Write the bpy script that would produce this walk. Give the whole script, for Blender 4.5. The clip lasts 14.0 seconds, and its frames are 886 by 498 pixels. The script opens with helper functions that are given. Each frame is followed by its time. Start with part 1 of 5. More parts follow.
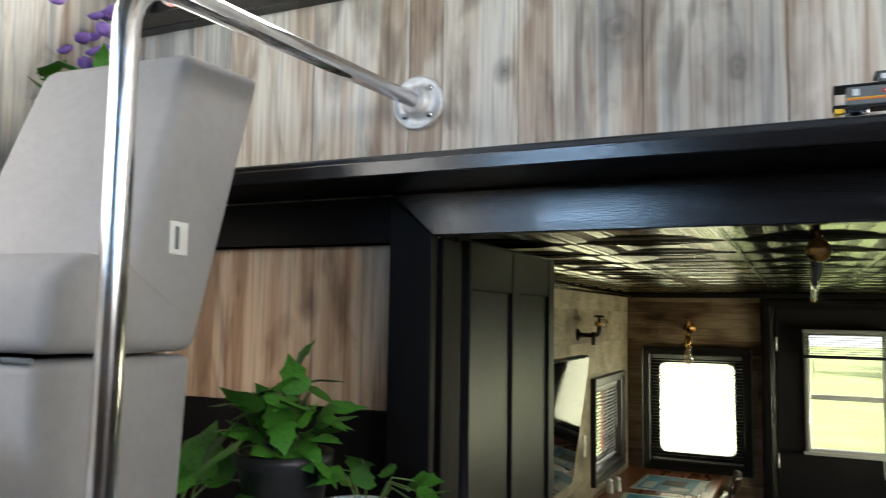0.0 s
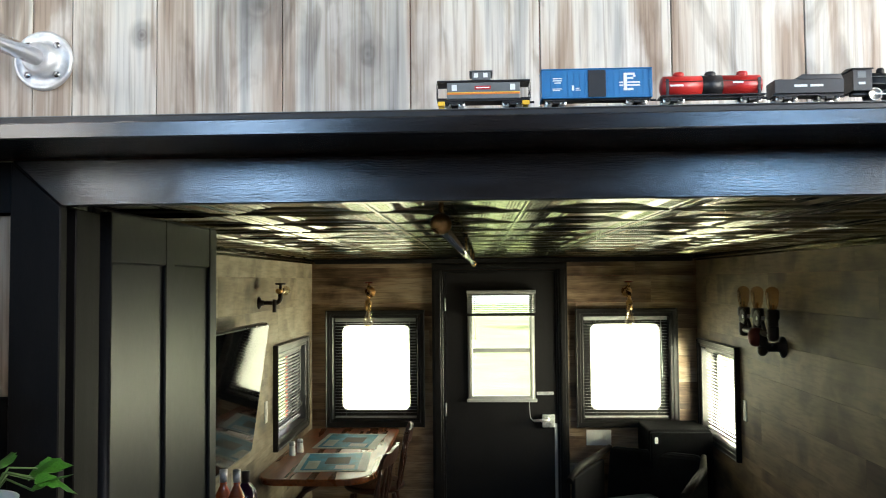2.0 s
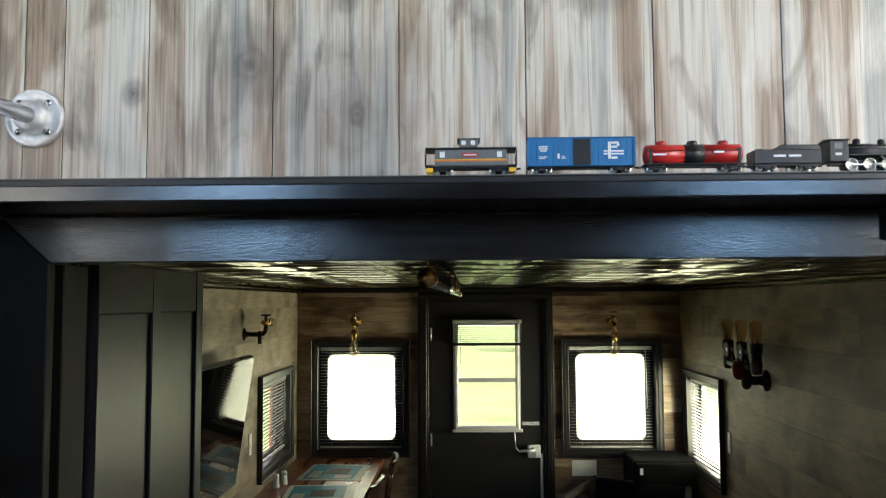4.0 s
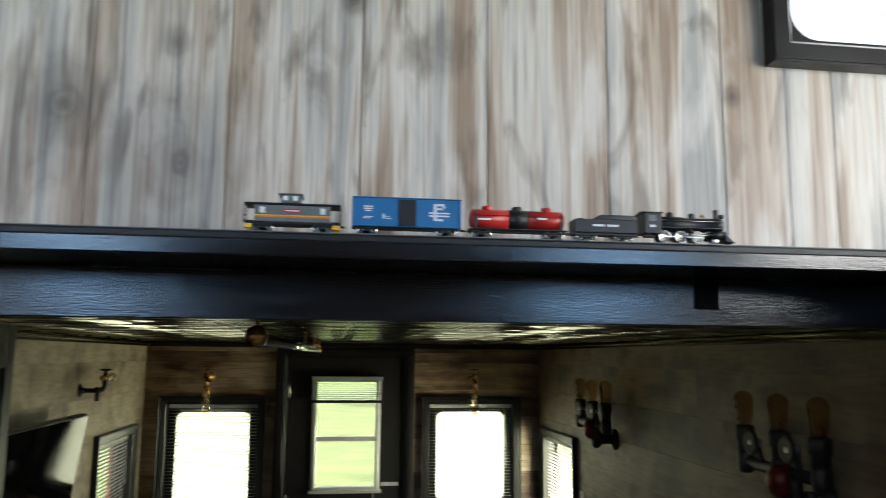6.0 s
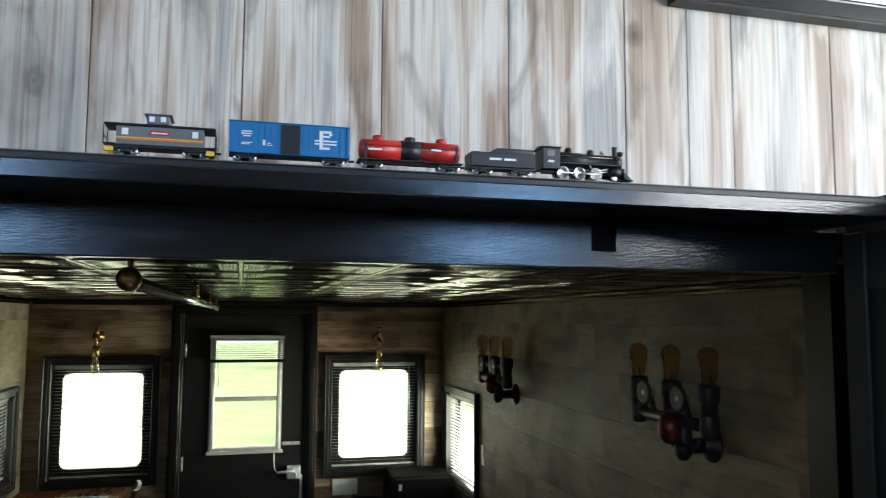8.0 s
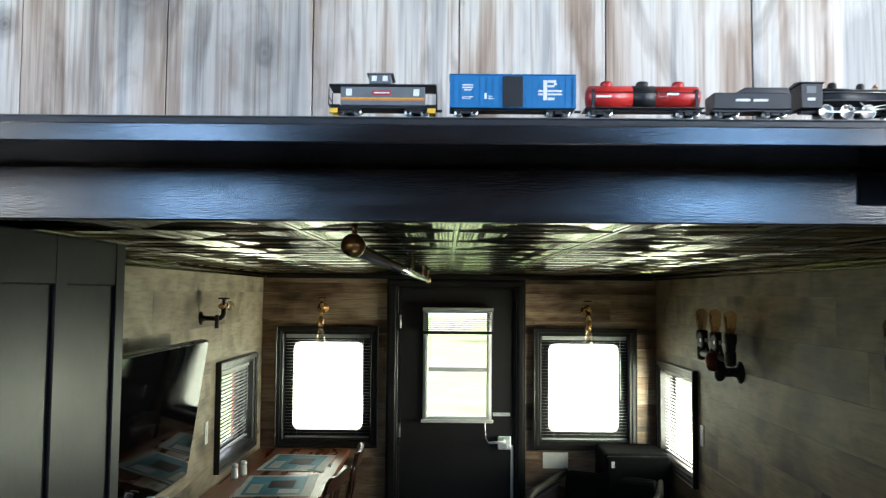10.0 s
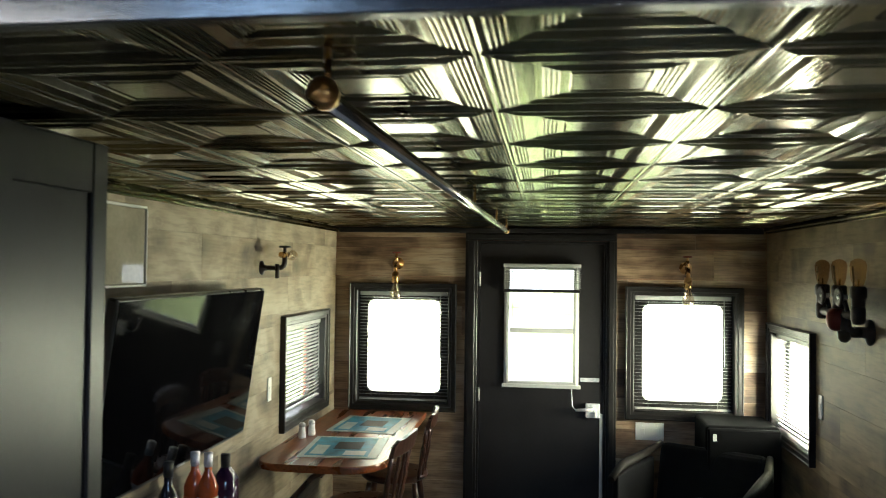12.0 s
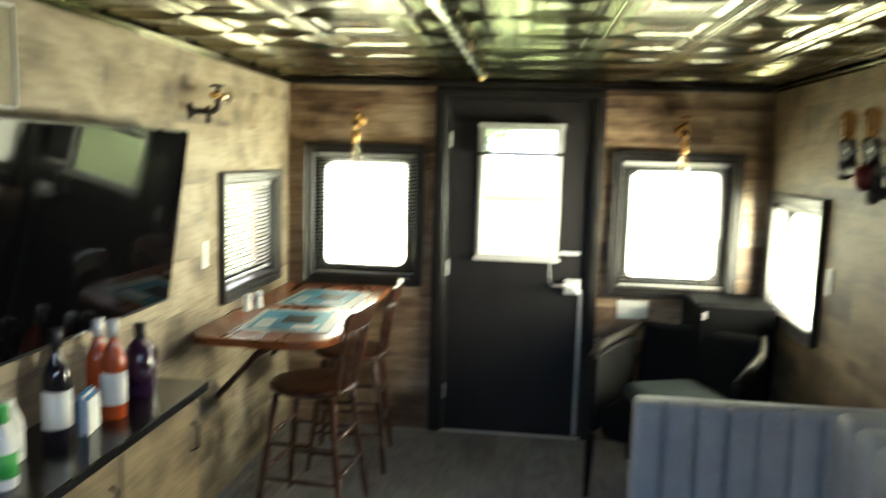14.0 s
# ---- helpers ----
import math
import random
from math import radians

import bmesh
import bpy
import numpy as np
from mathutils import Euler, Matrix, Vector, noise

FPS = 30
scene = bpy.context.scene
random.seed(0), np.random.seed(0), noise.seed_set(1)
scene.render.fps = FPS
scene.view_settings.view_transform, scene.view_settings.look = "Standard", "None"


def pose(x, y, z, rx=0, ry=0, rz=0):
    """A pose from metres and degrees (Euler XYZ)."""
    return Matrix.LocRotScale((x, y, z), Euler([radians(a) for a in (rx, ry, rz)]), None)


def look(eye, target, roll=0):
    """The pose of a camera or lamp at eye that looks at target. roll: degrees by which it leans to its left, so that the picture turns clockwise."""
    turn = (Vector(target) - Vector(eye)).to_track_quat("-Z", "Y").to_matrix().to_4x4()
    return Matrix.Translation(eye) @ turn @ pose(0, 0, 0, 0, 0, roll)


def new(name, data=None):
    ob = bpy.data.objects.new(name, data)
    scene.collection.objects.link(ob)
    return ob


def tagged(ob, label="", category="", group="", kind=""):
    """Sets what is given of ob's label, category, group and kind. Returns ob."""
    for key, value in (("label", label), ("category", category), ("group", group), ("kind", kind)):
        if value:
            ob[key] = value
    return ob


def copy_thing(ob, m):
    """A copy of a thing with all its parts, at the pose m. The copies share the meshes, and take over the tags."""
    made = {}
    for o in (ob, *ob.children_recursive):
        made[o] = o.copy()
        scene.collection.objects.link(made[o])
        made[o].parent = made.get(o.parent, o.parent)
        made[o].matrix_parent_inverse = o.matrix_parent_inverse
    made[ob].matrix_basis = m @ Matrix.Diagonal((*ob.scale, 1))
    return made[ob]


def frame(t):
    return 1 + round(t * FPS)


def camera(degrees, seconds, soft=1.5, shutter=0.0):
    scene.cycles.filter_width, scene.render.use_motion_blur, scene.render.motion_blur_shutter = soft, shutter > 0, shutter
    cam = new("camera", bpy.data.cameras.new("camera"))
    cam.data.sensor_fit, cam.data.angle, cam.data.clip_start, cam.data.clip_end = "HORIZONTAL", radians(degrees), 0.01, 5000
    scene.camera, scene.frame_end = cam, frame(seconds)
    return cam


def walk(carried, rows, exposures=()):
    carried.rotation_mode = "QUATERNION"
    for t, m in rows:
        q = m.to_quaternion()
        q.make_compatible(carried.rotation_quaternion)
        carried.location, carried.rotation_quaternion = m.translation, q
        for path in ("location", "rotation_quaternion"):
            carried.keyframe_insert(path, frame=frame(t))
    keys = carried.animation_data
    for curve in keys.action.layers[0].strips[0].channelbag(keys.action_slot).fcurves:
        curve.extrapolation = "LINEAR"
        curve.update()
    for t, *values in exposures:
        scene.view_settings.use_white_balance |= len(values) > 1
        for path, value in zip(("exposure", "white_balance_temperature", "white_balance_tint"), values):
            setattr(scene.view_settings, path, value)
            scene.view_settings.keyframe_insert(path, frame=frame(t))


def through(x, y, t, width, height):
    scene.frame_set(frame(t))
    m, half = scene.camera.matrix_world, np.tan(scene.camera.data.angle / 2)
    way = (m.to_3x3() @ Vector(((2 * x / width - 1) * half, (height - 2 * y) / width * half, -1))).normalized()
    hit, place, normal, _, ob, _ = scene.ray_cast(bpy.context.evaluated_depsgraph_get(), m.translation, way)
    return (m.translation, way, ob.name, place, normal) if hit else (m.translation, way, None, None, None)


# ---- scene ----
cam = camera(60.2, 14.0, 1.0, 0.5)
PATH = [
    (0, (-0.013, -0.156, 1.917), (-0.854, 1.651, 2.085), 0.9),
    (0.5, (0.038, -0.161, 1.913), (-0.614, 1.724, 2.053), 1.3),
    (1, (0.061, -0.169, 1.925), (-0.217, 1.808, 2.038), 0.7),
    (1.5, (0.085, -0.168, 1.924), (-0.065, 1.824, 2.019), -0.3),
    (2, (0.084, -0.171, 1.926), (-0.005, 1.825, 2.008), -0.5),
    (2.5, (0.081, -0.172, 1.922), (0.016, 1.825, 1.994), -0.6),
    (5, (0.089, -0.196, 2.02), (0.072, 1.792, 2.232), 0.6),
    (5.5, (0.116, -0.179, 2.013), (0.192, 1.804, 2.262), 0.6),
    (6, (0.156, -0.159, 1.998), (0.429, 1.802, 2.276), 0.5),
    (6.5, (0.192, -0.151, 1.995), (0.63, 1.783, 2.256), 0.2),
    (7, (0.211, -0.134, 1.977), (0.751, 1.776, 2.222), 0.6),
    (7.5, (0.198, -0.122, 1.974), (0.766, 1.784, 2.19), 0.4),
    (8, (0.194, -0.096, 1.968), (0.703, 1.83, 2.151), 0.3),
    (8.5, (0.197, -0.076, 1.97), (0.592, 1.877, 2.145), 0.3),
    (9, (0.189, -0.067, 1.97), (0.402, 1.915, 2.132), 0.2),
    (11.5, (0.167, 0.224, 1.872), (-0.029, 2.214, 1.923), 0.9),
    (12, (0.28, 0.367, 1.829), (0.011, 2.349, 1.874), 0.7),
    (12.5, (0.31, 0.493, 1.789), (0.138, 2.486, 1.785), 1.9),
    (13, (0.254, 0.691, 1.794), (0.285, 2.689, 1.721), 2.4),
    (13.5, (0.288, 0.832, 1.784), (0.361, 2.828, 1.677), 2.1),
    (14, (0.27, 0.896, 1.657), (0.07, 2.871, 1.414), 1.7),
]
walk(cam, [(t, look(eye, target, roll)) for t, eye, target, roll in PATH], [(0, 1.57, 6500, 10), (0.5, 1.84, 6550, 10), (1, 1.95, 6550, 10), (2.5, 2.2, 6300, 10), (5, 1.18, 6400, 10), (6.5, 1.22, 6050, 10), (7.5, 1.3, 5800, 10), (9, 1.78, 5850, 10), (11.5, 2.5, 5400, 10), (12.5, 2.98, 6550, 10), (13.3, 3.15, 6550, 10), (14, 3.5, 6300, 10)])

# ---- light ----
world = bpy.data.worlds.new("sky")
scene.world = world
world.use_nodes = True
wn = world.node_tree
sky = wn.nodes.new("ShaderNodeTexSky")
sky.sky_type, sky.sun_disc = "NISHITA", False
sky.dust_density, sky.air_density, sky.ozone_density = 10.0, 0.6, 0.2
sky.sun_elevation, sky.sun_rotation = radians(52), radians(200)
wn.links.new(sky.outputs[0], wn.nodes["Background"].inputs[0])
wn.nodes["Background"].inputs[1].default_value = 0.15
sun = new("sun", bpy.data.lights.new("sun", "SUN"))
sun.data.energy, sun.data.angle, sun.data.color = 5.0, radians(0.5), (1.0, 0.95, 0.86)
sun.matrix_world = look((0, 0, 0), (-0.21, 0.58, -0.79))


def window_light(m, w, h, radiance, colour):
    """The sky's light in a window's opening; it shines along the local -y."""
    li = bpy.data.lights.new("window_light", "AREA")
    li.shape, li.size, li.size_y = "RECTANGLE", w, h
    li.energy, li.color = radiance * w * h * math.pi, colour
    ob = new("window_light", li)
    ob.matrix_world = m @ Matrix.Rotation(radians(-90), 4, "X")


# ---- materials ----
def nodes_of(name):
    ma = bpy.data.materials.new(name)
    ma.use_nodes = True
    nt = ma.node_tree
    return ma, nt, nt.nodes["Principled BSDF"]


def ramp(nt, fac, stops):
    r = nt.nodes.new("ShaderNodeValToRGB")
    while len(r.color_ramp.elements) < len(stops):
        r.color_ramp.elements.new(0.5)
    for e, (p, c) in zip(r.color_ramp.elements, stops):
        e.position, e.color = p, (*c, 1)
    nt.links.new(fac, r.inputs[0])
    return r.outputs[0]


def noise_of(nt, coord, scale, detail=4.0, distortion=0.0):
    n = nt.nodes.new("ShaderNodeTexNoise")
    n.inputs["Scale"].default_value, n.inputs["Detail"].default_value = scale, detail
    n.inputs["Distortion"].default_value = distortion
    nt.links.new(coord, n.inputs["Vector"])
    return n.outputs["Fac"]


def mixed(nt, kind, fac, a, b):
    m = nt.nodes.new("ShaderNodeMix")
    m.data_type, m.blend_type = "RGBA", kind
    if isinstance(fac, float):
        m.inputs[0].default_value = fac
    else:
        nt.links.new(fac, m.inputs[0])
    for s, v in ((6, a), (7, b)):
        if isinstance(v, tuple):
            m.inputs[s].default_value = (*v, 1)
        else:
            nt.links.new(v, m.inputs[s])
    return m.outputs[2]


def calc(nt, op, a, b):
    m = nt.nodes.new("ShaderNodeMath")
    m.operation = op
    for s, v in ((0, a), (1, b)):
        if isinstance(v, (int, float)):
            m.inputs[s].default_value = v
        else:
            nt.links.new(v, m.inputs[s])
    return m.outputs[0]


def bumped(nt, bsdf, height, strength, distance):
    b = nt.nodes.new("ShaderNodeBump")
    b.inputs["Strength"].default_value, b.inputs["Distance"].default_value = strength, distance
    nt.links.new(height, b.inputs["Height"])
    nt.links.new(b.outputs[0], bsdf.inputs["Normal"])


def place(nt, stretch=(1, 1, 1), shift=True):
    """Object coordinates, stretched, with a shift of its own for every piece."""
    tc, mp = nt.nodes.new("ShaderNodeTexCoord"), nt.nodes.new("ShaderNodeMapping")
    nt.links.new(tc.outputs["Object"], mp.inputs["Vector"])
    mp.inputs["Scale"].default_value = stretch
    out = None
    if shift:
        oi, sc = nt.nodes.new("ShaderNodeObjectInfo"), nt.nodes.new("ShaderNodeVectorMath")
        sc.operation = "SCALE"
        sc.inputs[0].default_value = (17.3, 31.1, 23.7)
        nt.links.new(oi.outputs["Random"], sc.inputs["Scale"])
        nt.links.new(sc.outputs[0], mp.inputs["Location"])
        out = oi.outputs["Random"]
    return mp.outputs[0], out


def plain(name, colour, rough=0.5, metal=0.0, vary=0.18, scale=9.0, bump=0.15, stretch=(1, 1, 1), coat=0.0, depth=0.002, spec=0.5):
    """A surface of one colour with blotches, grain, uneven gloss and fine relief."""
    ma, nt, b = nodes_of(name)
    co, _ = place(nt, stretch, False)
    big, fine = noise_of(nt, co, scale, 5), noise_of(nt, co, scale * 9, 3)
    tone = calc(nt, "ADD", calc(nt, "MULTIPLY", big, 0.7), calc(nt, "MULTIPLY", fine, 0.3))
    lo, hi = tuple(c * (1 - vary) for c in colour), tuple(min(1, c * (1 + vary)) for c in colour)
    nt.links.new(ramp(nt, tone, [(0.3, lo), (0.7, hi)]), b.inputs["Base Color"])
    nt.links.new(calc(nt, "ADD", calc(nt, "MULTIPLY", big, 0.24), rough - 0.12), b.inputs["Roughness"])
    b.inputs["Metallic"].default_value, b.inputs["Coat Weight"].default_value, b.inputs["Specular IOR Level"].default_value = metal, coat, spec
    if bump:
        bumped(nt, b, fine, bump, depth)
    return ma


def wood(name, stops, along, across, rough=0.5, knots=0.75, tint=0.3, axis=2, coat=0.0, bump=0.25, fleck=0.75):
    """Boards with the grain along one axis: streaks, blotches, knots, and a tone of its own for every board."""
    ma, nt, b = nodes_of(name)
    st = [across] * 3
    st[axis] = along
    co, rnd = place(nt, tuple(st))
    st2 = [across * 0.26] * 3
    st2[axis] = along * 2.2
    co2, _ = place(nt, tuple(st2))
    streak = noise_of(nt, co, 1.0, 9, 0.25)
    blotch = noise_of(nt, co2, 1.0, 6, 0.7)
    fine = noise_of(nt, co, 7.5, 6, 0.15)
    tone = calc(nt, "ADD", calc(nt, "MULTIPLY", streak, 0.36), calc(nt, "MULTIPLY", blotch, 0.64))
    tone = calc(nt, "ADD", tone, calc(nt, "MULTIPLY", calc(nt, "SUBTRACT", rnd, 0.5), tint * 0.5))
    col = ramp(nt, tone, stops)
    grey = mixed(nt, "MULTIPLY", fleck, col, ramp(nt, fine, [(0.34, (0.5, 0.47, 0.44)), (0.54, (1, 1, 1))]))
    co3, _ = place(nt, (1, 1, 1))
    sp, cb_ = nt.nodes.new("ShaderNodeSeparateXYZ"), nt.nodes.new("ShaderNodeCombineXYZ")
    nt.links.new(co3, sp.inputs[0])
    wide = [k for k in range(3) if k != axis]
    warp = calc(nt, "MULTIPLY", noise_of(nt, co, 0.35, 3, 0.3), 0.28)
    nt.links.new(calc(nt, "ADD", calc(nt, "MULTIPLY", calc(nt, "ADD", sp.outputs[wide[0]], sp.outputs[wide[1]]), 5.2), warp), cb_.inputs[0])
    nt.links.new(calc(nt, "ADD", calc(nt, "MULTIPLY", sp.outputs[axis], 3.2), warp), cb_.inputs[1])
    vo = nt.nodes.new("ShaderNodeTexVoronoi")
    vo.voronoi_dimensions = "2D"
    vo.inputs["Scale"].default_value = 1.0
    nt.links.new(cb_.outputs[0], vo.inputs["Vector"])
    spot = ramp(nt, vo.outputs["Distance"], [(0.0, (0.5, 0.5, 0.5)), (0.03, (0.95, 0.95, 0.95)), (0.07, (0.8, 0.8, 0.8)), (0.10, (0.45, 0.45, 0.45)), (0.13, (0.6, 0.6, 0.6)), (0.30, (0, 0, 0))])
    some = nt.nodes.new("ShaderNodeSeparateColor")
    nt.links.new(vo.outputs["Color"], some.inputs[0])
    spot = calc(nt, "MULTIPLY", spot, calc(nt, "GREATER_THAN", some.outputs[0], 0.45))
    dark = mixed(nt, "MULTIPLY", calc(nt, "MULTIPLY", spot, knots), grey, (0.24, 0.21, 0.20))
    nt.links.new(dark, b.inputs["Base Color"])
    nt.links.new(calc(nt, "ADD", calc(nt, "MULTIPLY", streak, 0.25), rough - 0.12), b.inputs["Roughness"])
    b.inputs["Coat Weight"].default_value, b.inputs["Coat Roughness"].default_value = coat, 0.2
    bumped(nt, b, fine, bump, 0.002)
    return ma


def weathered_plank(name, knots, wash=(1, 1, 1)):
    """Pale limed boards: cream, beige, grey and brown drifts, chalky patches, smoky smudges, fine grain and single knots (x, z, size, depth)."""
    ma, nt, b = nodes_of(name)
    drift, rnd = place(nt, (13, 13, 0.9))
    streak, _ = place(nt, (48, 48, 1.6))
    cloud, _ = place(nt, (15, 15, 3.6))
    grain, _ = place(nt, (210, 210, 4.0))
    tone = calc(nt, "ADD", calc(nt, "MULTIPLY", noise_of(nt, drift, 1.0, 6, 0.7), 0.70), calc(nt, "MULTIPLY", noise_of(nt, streak, 1.0, 8, 0.25), 0.30))
    tone = calc(nt, "ADD", tone, calc(nt, "MULTIPLY", calc(nt, "SUBTRACT", rnd, 0.5), 0.06))
    tone = calc(nt, "ADD", calc(nt, "MULTIPLY", calc(nt, "SUBTRACT", tone, 0.5), 1.35), 0.49)
    col = ramp(nt, tone, [(0.36, (0.36, 0.265, 0.19)), (0.43, (0.51, 0.415, 0.325)), (0.48, (0.62, 0.55, 0.46)), (0.53, (0.68, 0.63, 0.545)), (0.59, (0.55, 0.52, 0.465)), (0.66, (0.40, 0.385, 0.35))])
    chalk = ramp(nt, noise_of(nt, cloud, 0.8, 7, 0.6), [(0.56, (0, 0, 0)), (0.68, (0.7, 0.7, 0.7))])
    col = mixed(nt, "MIX", chalk, col, (0.76, 0.72, 0.65))
    smudge = noise_of(nt, cloud, 1.0, 9, 1.0)
    col = mixed(nt, "MULTIPLY", 0.8, col, ramp(nt, smudge, [(0.31, (0.36, 0.33, 0.31)), (0.39, (0.66, 0.63, 0.60)), (0.46, (1, 1, 1))]))
    lines = noise_of(nt, grain, 1.0, 5, 0.2)
    col = mixed(nt, "MULTIPLY", 0.9, col, ramp(nt, lines, [(0.34, (0.66, 0.625, 0.59)), (0.50, (1, 1, 1))]))
    col = mixed(nt, "MULTIPLY", 1.0, col, wash)
    flat, _ = place(nt, (1, 1, 1), False)
    sp = nt.nodes.new("ShaderNodeSeparateXYZ")
    nt.links.new(flat, sp.inputs[0])
    wob = calc(nt, "MULTIPLY", calc(nt, "SUBTRACT", noise_of(nt, flat, 22.0, 4, 0.5), 0.5), 1.15)
    mask = None
    for x, z, r, deep in knots:
        u = calc(nt, "DIVIDE", calc(nt, "SUBTRACT", sp.outputs[0], x), r)
        v = calc(nt, "DIVIDE", calc(nt, "SUBTRACT", sp.outputs[2], z), r * 1.25)
        d = calc(nt, "ADD", calc(nt, "SQRT", calc(nt, "ADD", calc(nt, "MULTIPLY", u, u), calc(nt, "MULTIPLY", v, v)), 0.0), wob)
        rings = ramp(nt, calc(nt, "MULTIPLY", d, 0.4), [(0.0, (0.95, 0.95, 0.95)), (0.15, (0.7, 0.7, 0.7)), (0.22, (0.78, 0.78, 0.78)), (0.34, (0.58, 0.58, 0.58)), (0.6, (0.46, 0.46, 0.46)), (0.8, (0.18, 0.18, 0.18)), (1.0, (0, 0, 0))])
        one = calc(nt, "MULTIPLY", rings, deep)
        mask = one if mask is None else calc(nt, "MAXIMUM", mask, one)
    col = mixed(nt, "MULTIPLY", mask, col, (0.15, 0.13, 0.13))
    nt.links.new(col, b.inputs["Base Color"])
    nt.links.new(calc(nt, "ADD", calc(nt, "MULTIPLY", lines, 0.25), 0.34), b.inputs["Roughness"])
    bumped(nt, b, lines, 0.3, 0.0015)
    return ma


KNOTS = [(-0.089, 2.292, 0.022, 1.0), (-0.10, 2.285, 0.062, 0.65), (-0.265, 2.377, 0.034, 0.9), (-0.285, 2.315, 0.028, 0.5), (-0.46, 2.331, 0.010, 0.9), (0.829, 2.451, 0.009, 0.9), (-0.105, 2.487, 0.012, 0.7), (0.174, 2.58, 0.012, 1.0), (0.326, 2.508, 0.022, 0.6), (-0.80, 2.36, 0.016, 0.8), (-0.02, 2.40, 0.02, 0.35)]
M_PLANK = weathered_plank("weathered_plank", KNOTS, (0.965, 0.99, 1.02))
M_PANEL = weathered_plank("brown_limed_plank", [(-0.86, 1.93, 0.013, 0.6)], (0.74, 0.60, 0.48))
# Right wall's darker tone holds its shade; the low cabinet shares it.
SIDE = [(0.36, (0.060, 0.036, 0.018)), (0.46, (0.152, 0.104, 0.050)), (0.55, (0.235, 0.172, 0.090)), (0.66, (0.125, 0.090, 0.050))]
BROWN = [(0.36, (0.075, 0.042, 0.024)), (0.45, (0.19, 0.115, 0.065)), (0.54, (0.32, 0.22, 0.135)), (0.66, (0.42, 0.33, 0.235))]
# The same boards lightened: window light put into the left wall's colour.
LIT_SIDE = [(0.36, (0.095, 0.068, 0.042)), (0.46, (0.22, 0.172, 0.108)), (0.55, (0.325, 0.268, 0.185)), (0.66, (0.19, 0.155, 0.105))]
M_LIT_SIDE = wood("lit_side_wall_plank", LIT_SIDE, 1.0, 9, 0.6, 0.5, 0.16, 1, bump=0.12, fleck=0.45)
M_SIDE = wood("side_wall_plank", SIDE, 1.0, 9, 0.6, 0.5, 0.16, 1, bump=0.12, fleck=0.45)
M_END = wood("end_wall_plank", BROWN, 1.0, 15, 0.55, 0.6, 0.2, 0)
M_FLOOR = wood("grey_floor_plank", [(0.3, (0.17, 0.17, 0.165)), (0.5, (0.27, 0.27, 0.265)), (0.7, (0.36, 0.36, 0.35))], 1.0, 14, 0.4, 0.3, 0.2, 1)
M_TABLE = wood("varnished_table_wood", [(0.3, (0.13, 0.03, 0.009)), (0.5, (0.25, 0.066, 0.018)), (0.7, (0.36, 0.11, 0.03))], 1.2, 12, 0.28, 0.3, 0.1, 1, 0.25, 0.08)
M_CHAIR = wood("red_brown_chair_wood", [(0.3, (0.024, 0.009, 0.006)), (0.5, (0.052, 0.018, 0.010)), (0.7, (0.095, 0.034, 0.017))], 2, 20, 0.3, 0.2, 0.1, 2, 0.4, 0.08)
M_ARM = plain("dark_arm_wood", (0.008, 0.005, 0.004), 0.6, 0, 0.3, 20, 0.2, (1, 8, 8), spec=0.15)
M_BLACK = plain("black_painted_wood", (0.004, 0.004, 0.005), 0.2, 0, 0.3, 6, 0.14, (1, 8, 8), spec=0.85)
M_CUPOLA = wood("dark_stained_plank", [(0.4, (0.025, 0.018, 0.014)), (0.6, (0.075, 0.055, 0.042))], 1.2, 16, 0.6, 0.5, 0.1, 2)
M_FRAME = plain("dark_window_trim", (0.011, 0.010, 0.010), 0.34, 0, 0.3, 6, 0.15, spec=0.35)
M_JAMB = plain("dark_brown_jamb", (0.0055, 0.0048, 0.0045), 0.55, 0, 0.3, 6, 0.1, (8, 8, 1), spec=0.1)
M_FRIDGE = plain("black_enamel", (0.004, 0.004, 0.0045), 0.85, 0, 0.2, 12, 0.1, spec=0.05)
M_DOOR = plain("charcoal_door_paint", (0.014, 0.0125, 0.0135), 0.5, 0, 0.2, 5, 0.2, spec=0.3)
M_CLOSET = plain("grey_satin_cabinet_paint", (0.009, 0.0095, 0.011), 0.33, 0, 0.12, 4, 0.12, spec=0.17)
M_CHAR = plain("charcoal_cabinet_paint", (0.011, 0.011, 0.0125), 0.5, 0, 0.2, 5, 0.15, spec=0.25)
M_TIN = plain("antique_tin", (0.19, 0.172, 0.098), 0.17, 1.0, 0.35, 5, 0.1)
M_CHROME = plain("polished_chrome", (0.88, 0.88, 0.89), 0.18, 1.0, 0.05, 20, 0.02)
M_STEEL = plain("galvanised_steel", (0.80, 0.81, 0.82), 0.36, 0.55, 0.3, 70, 0.5)
M_BRASS = plain("aged_brass", (0.42, 0.24, 0.09), 0.28, 1.0, 0.3, 30, 0.1)
M_IRON = plain("black_iron_pipe", (0.035, 0.028, 0.026), 0.42, 0.5, 0.3, 40, 0.3)
M_COPPER = plain("copper_valve_red", (0.13, 0.022, 0.014), 0.35, 0.5, 0.3, 30, 0.15)
M_ALU = plain("white_aluminium", (0.62, 0.62, 0.6), 0.38, 0.2, 0.1, 12, 0.05)
M_SEAT = plain("grey_beige_upholstery", (0.31, 0.302, 0.298), 0.75, 0, 0.1, 7, 0.5, (1, 1, 1), 0, 0.0015)
M_SOFA = plain("grey_blue_velvet", (0.33, 0.345, 0.352), 0.8, 0, 0.14, 7, 0.4)
M_DARKFAB = plain("charcoal_fabric", (0.006, 0.006, 0.007), 0.8, 0, 0.25, 14, 0.5, spec=0.08)
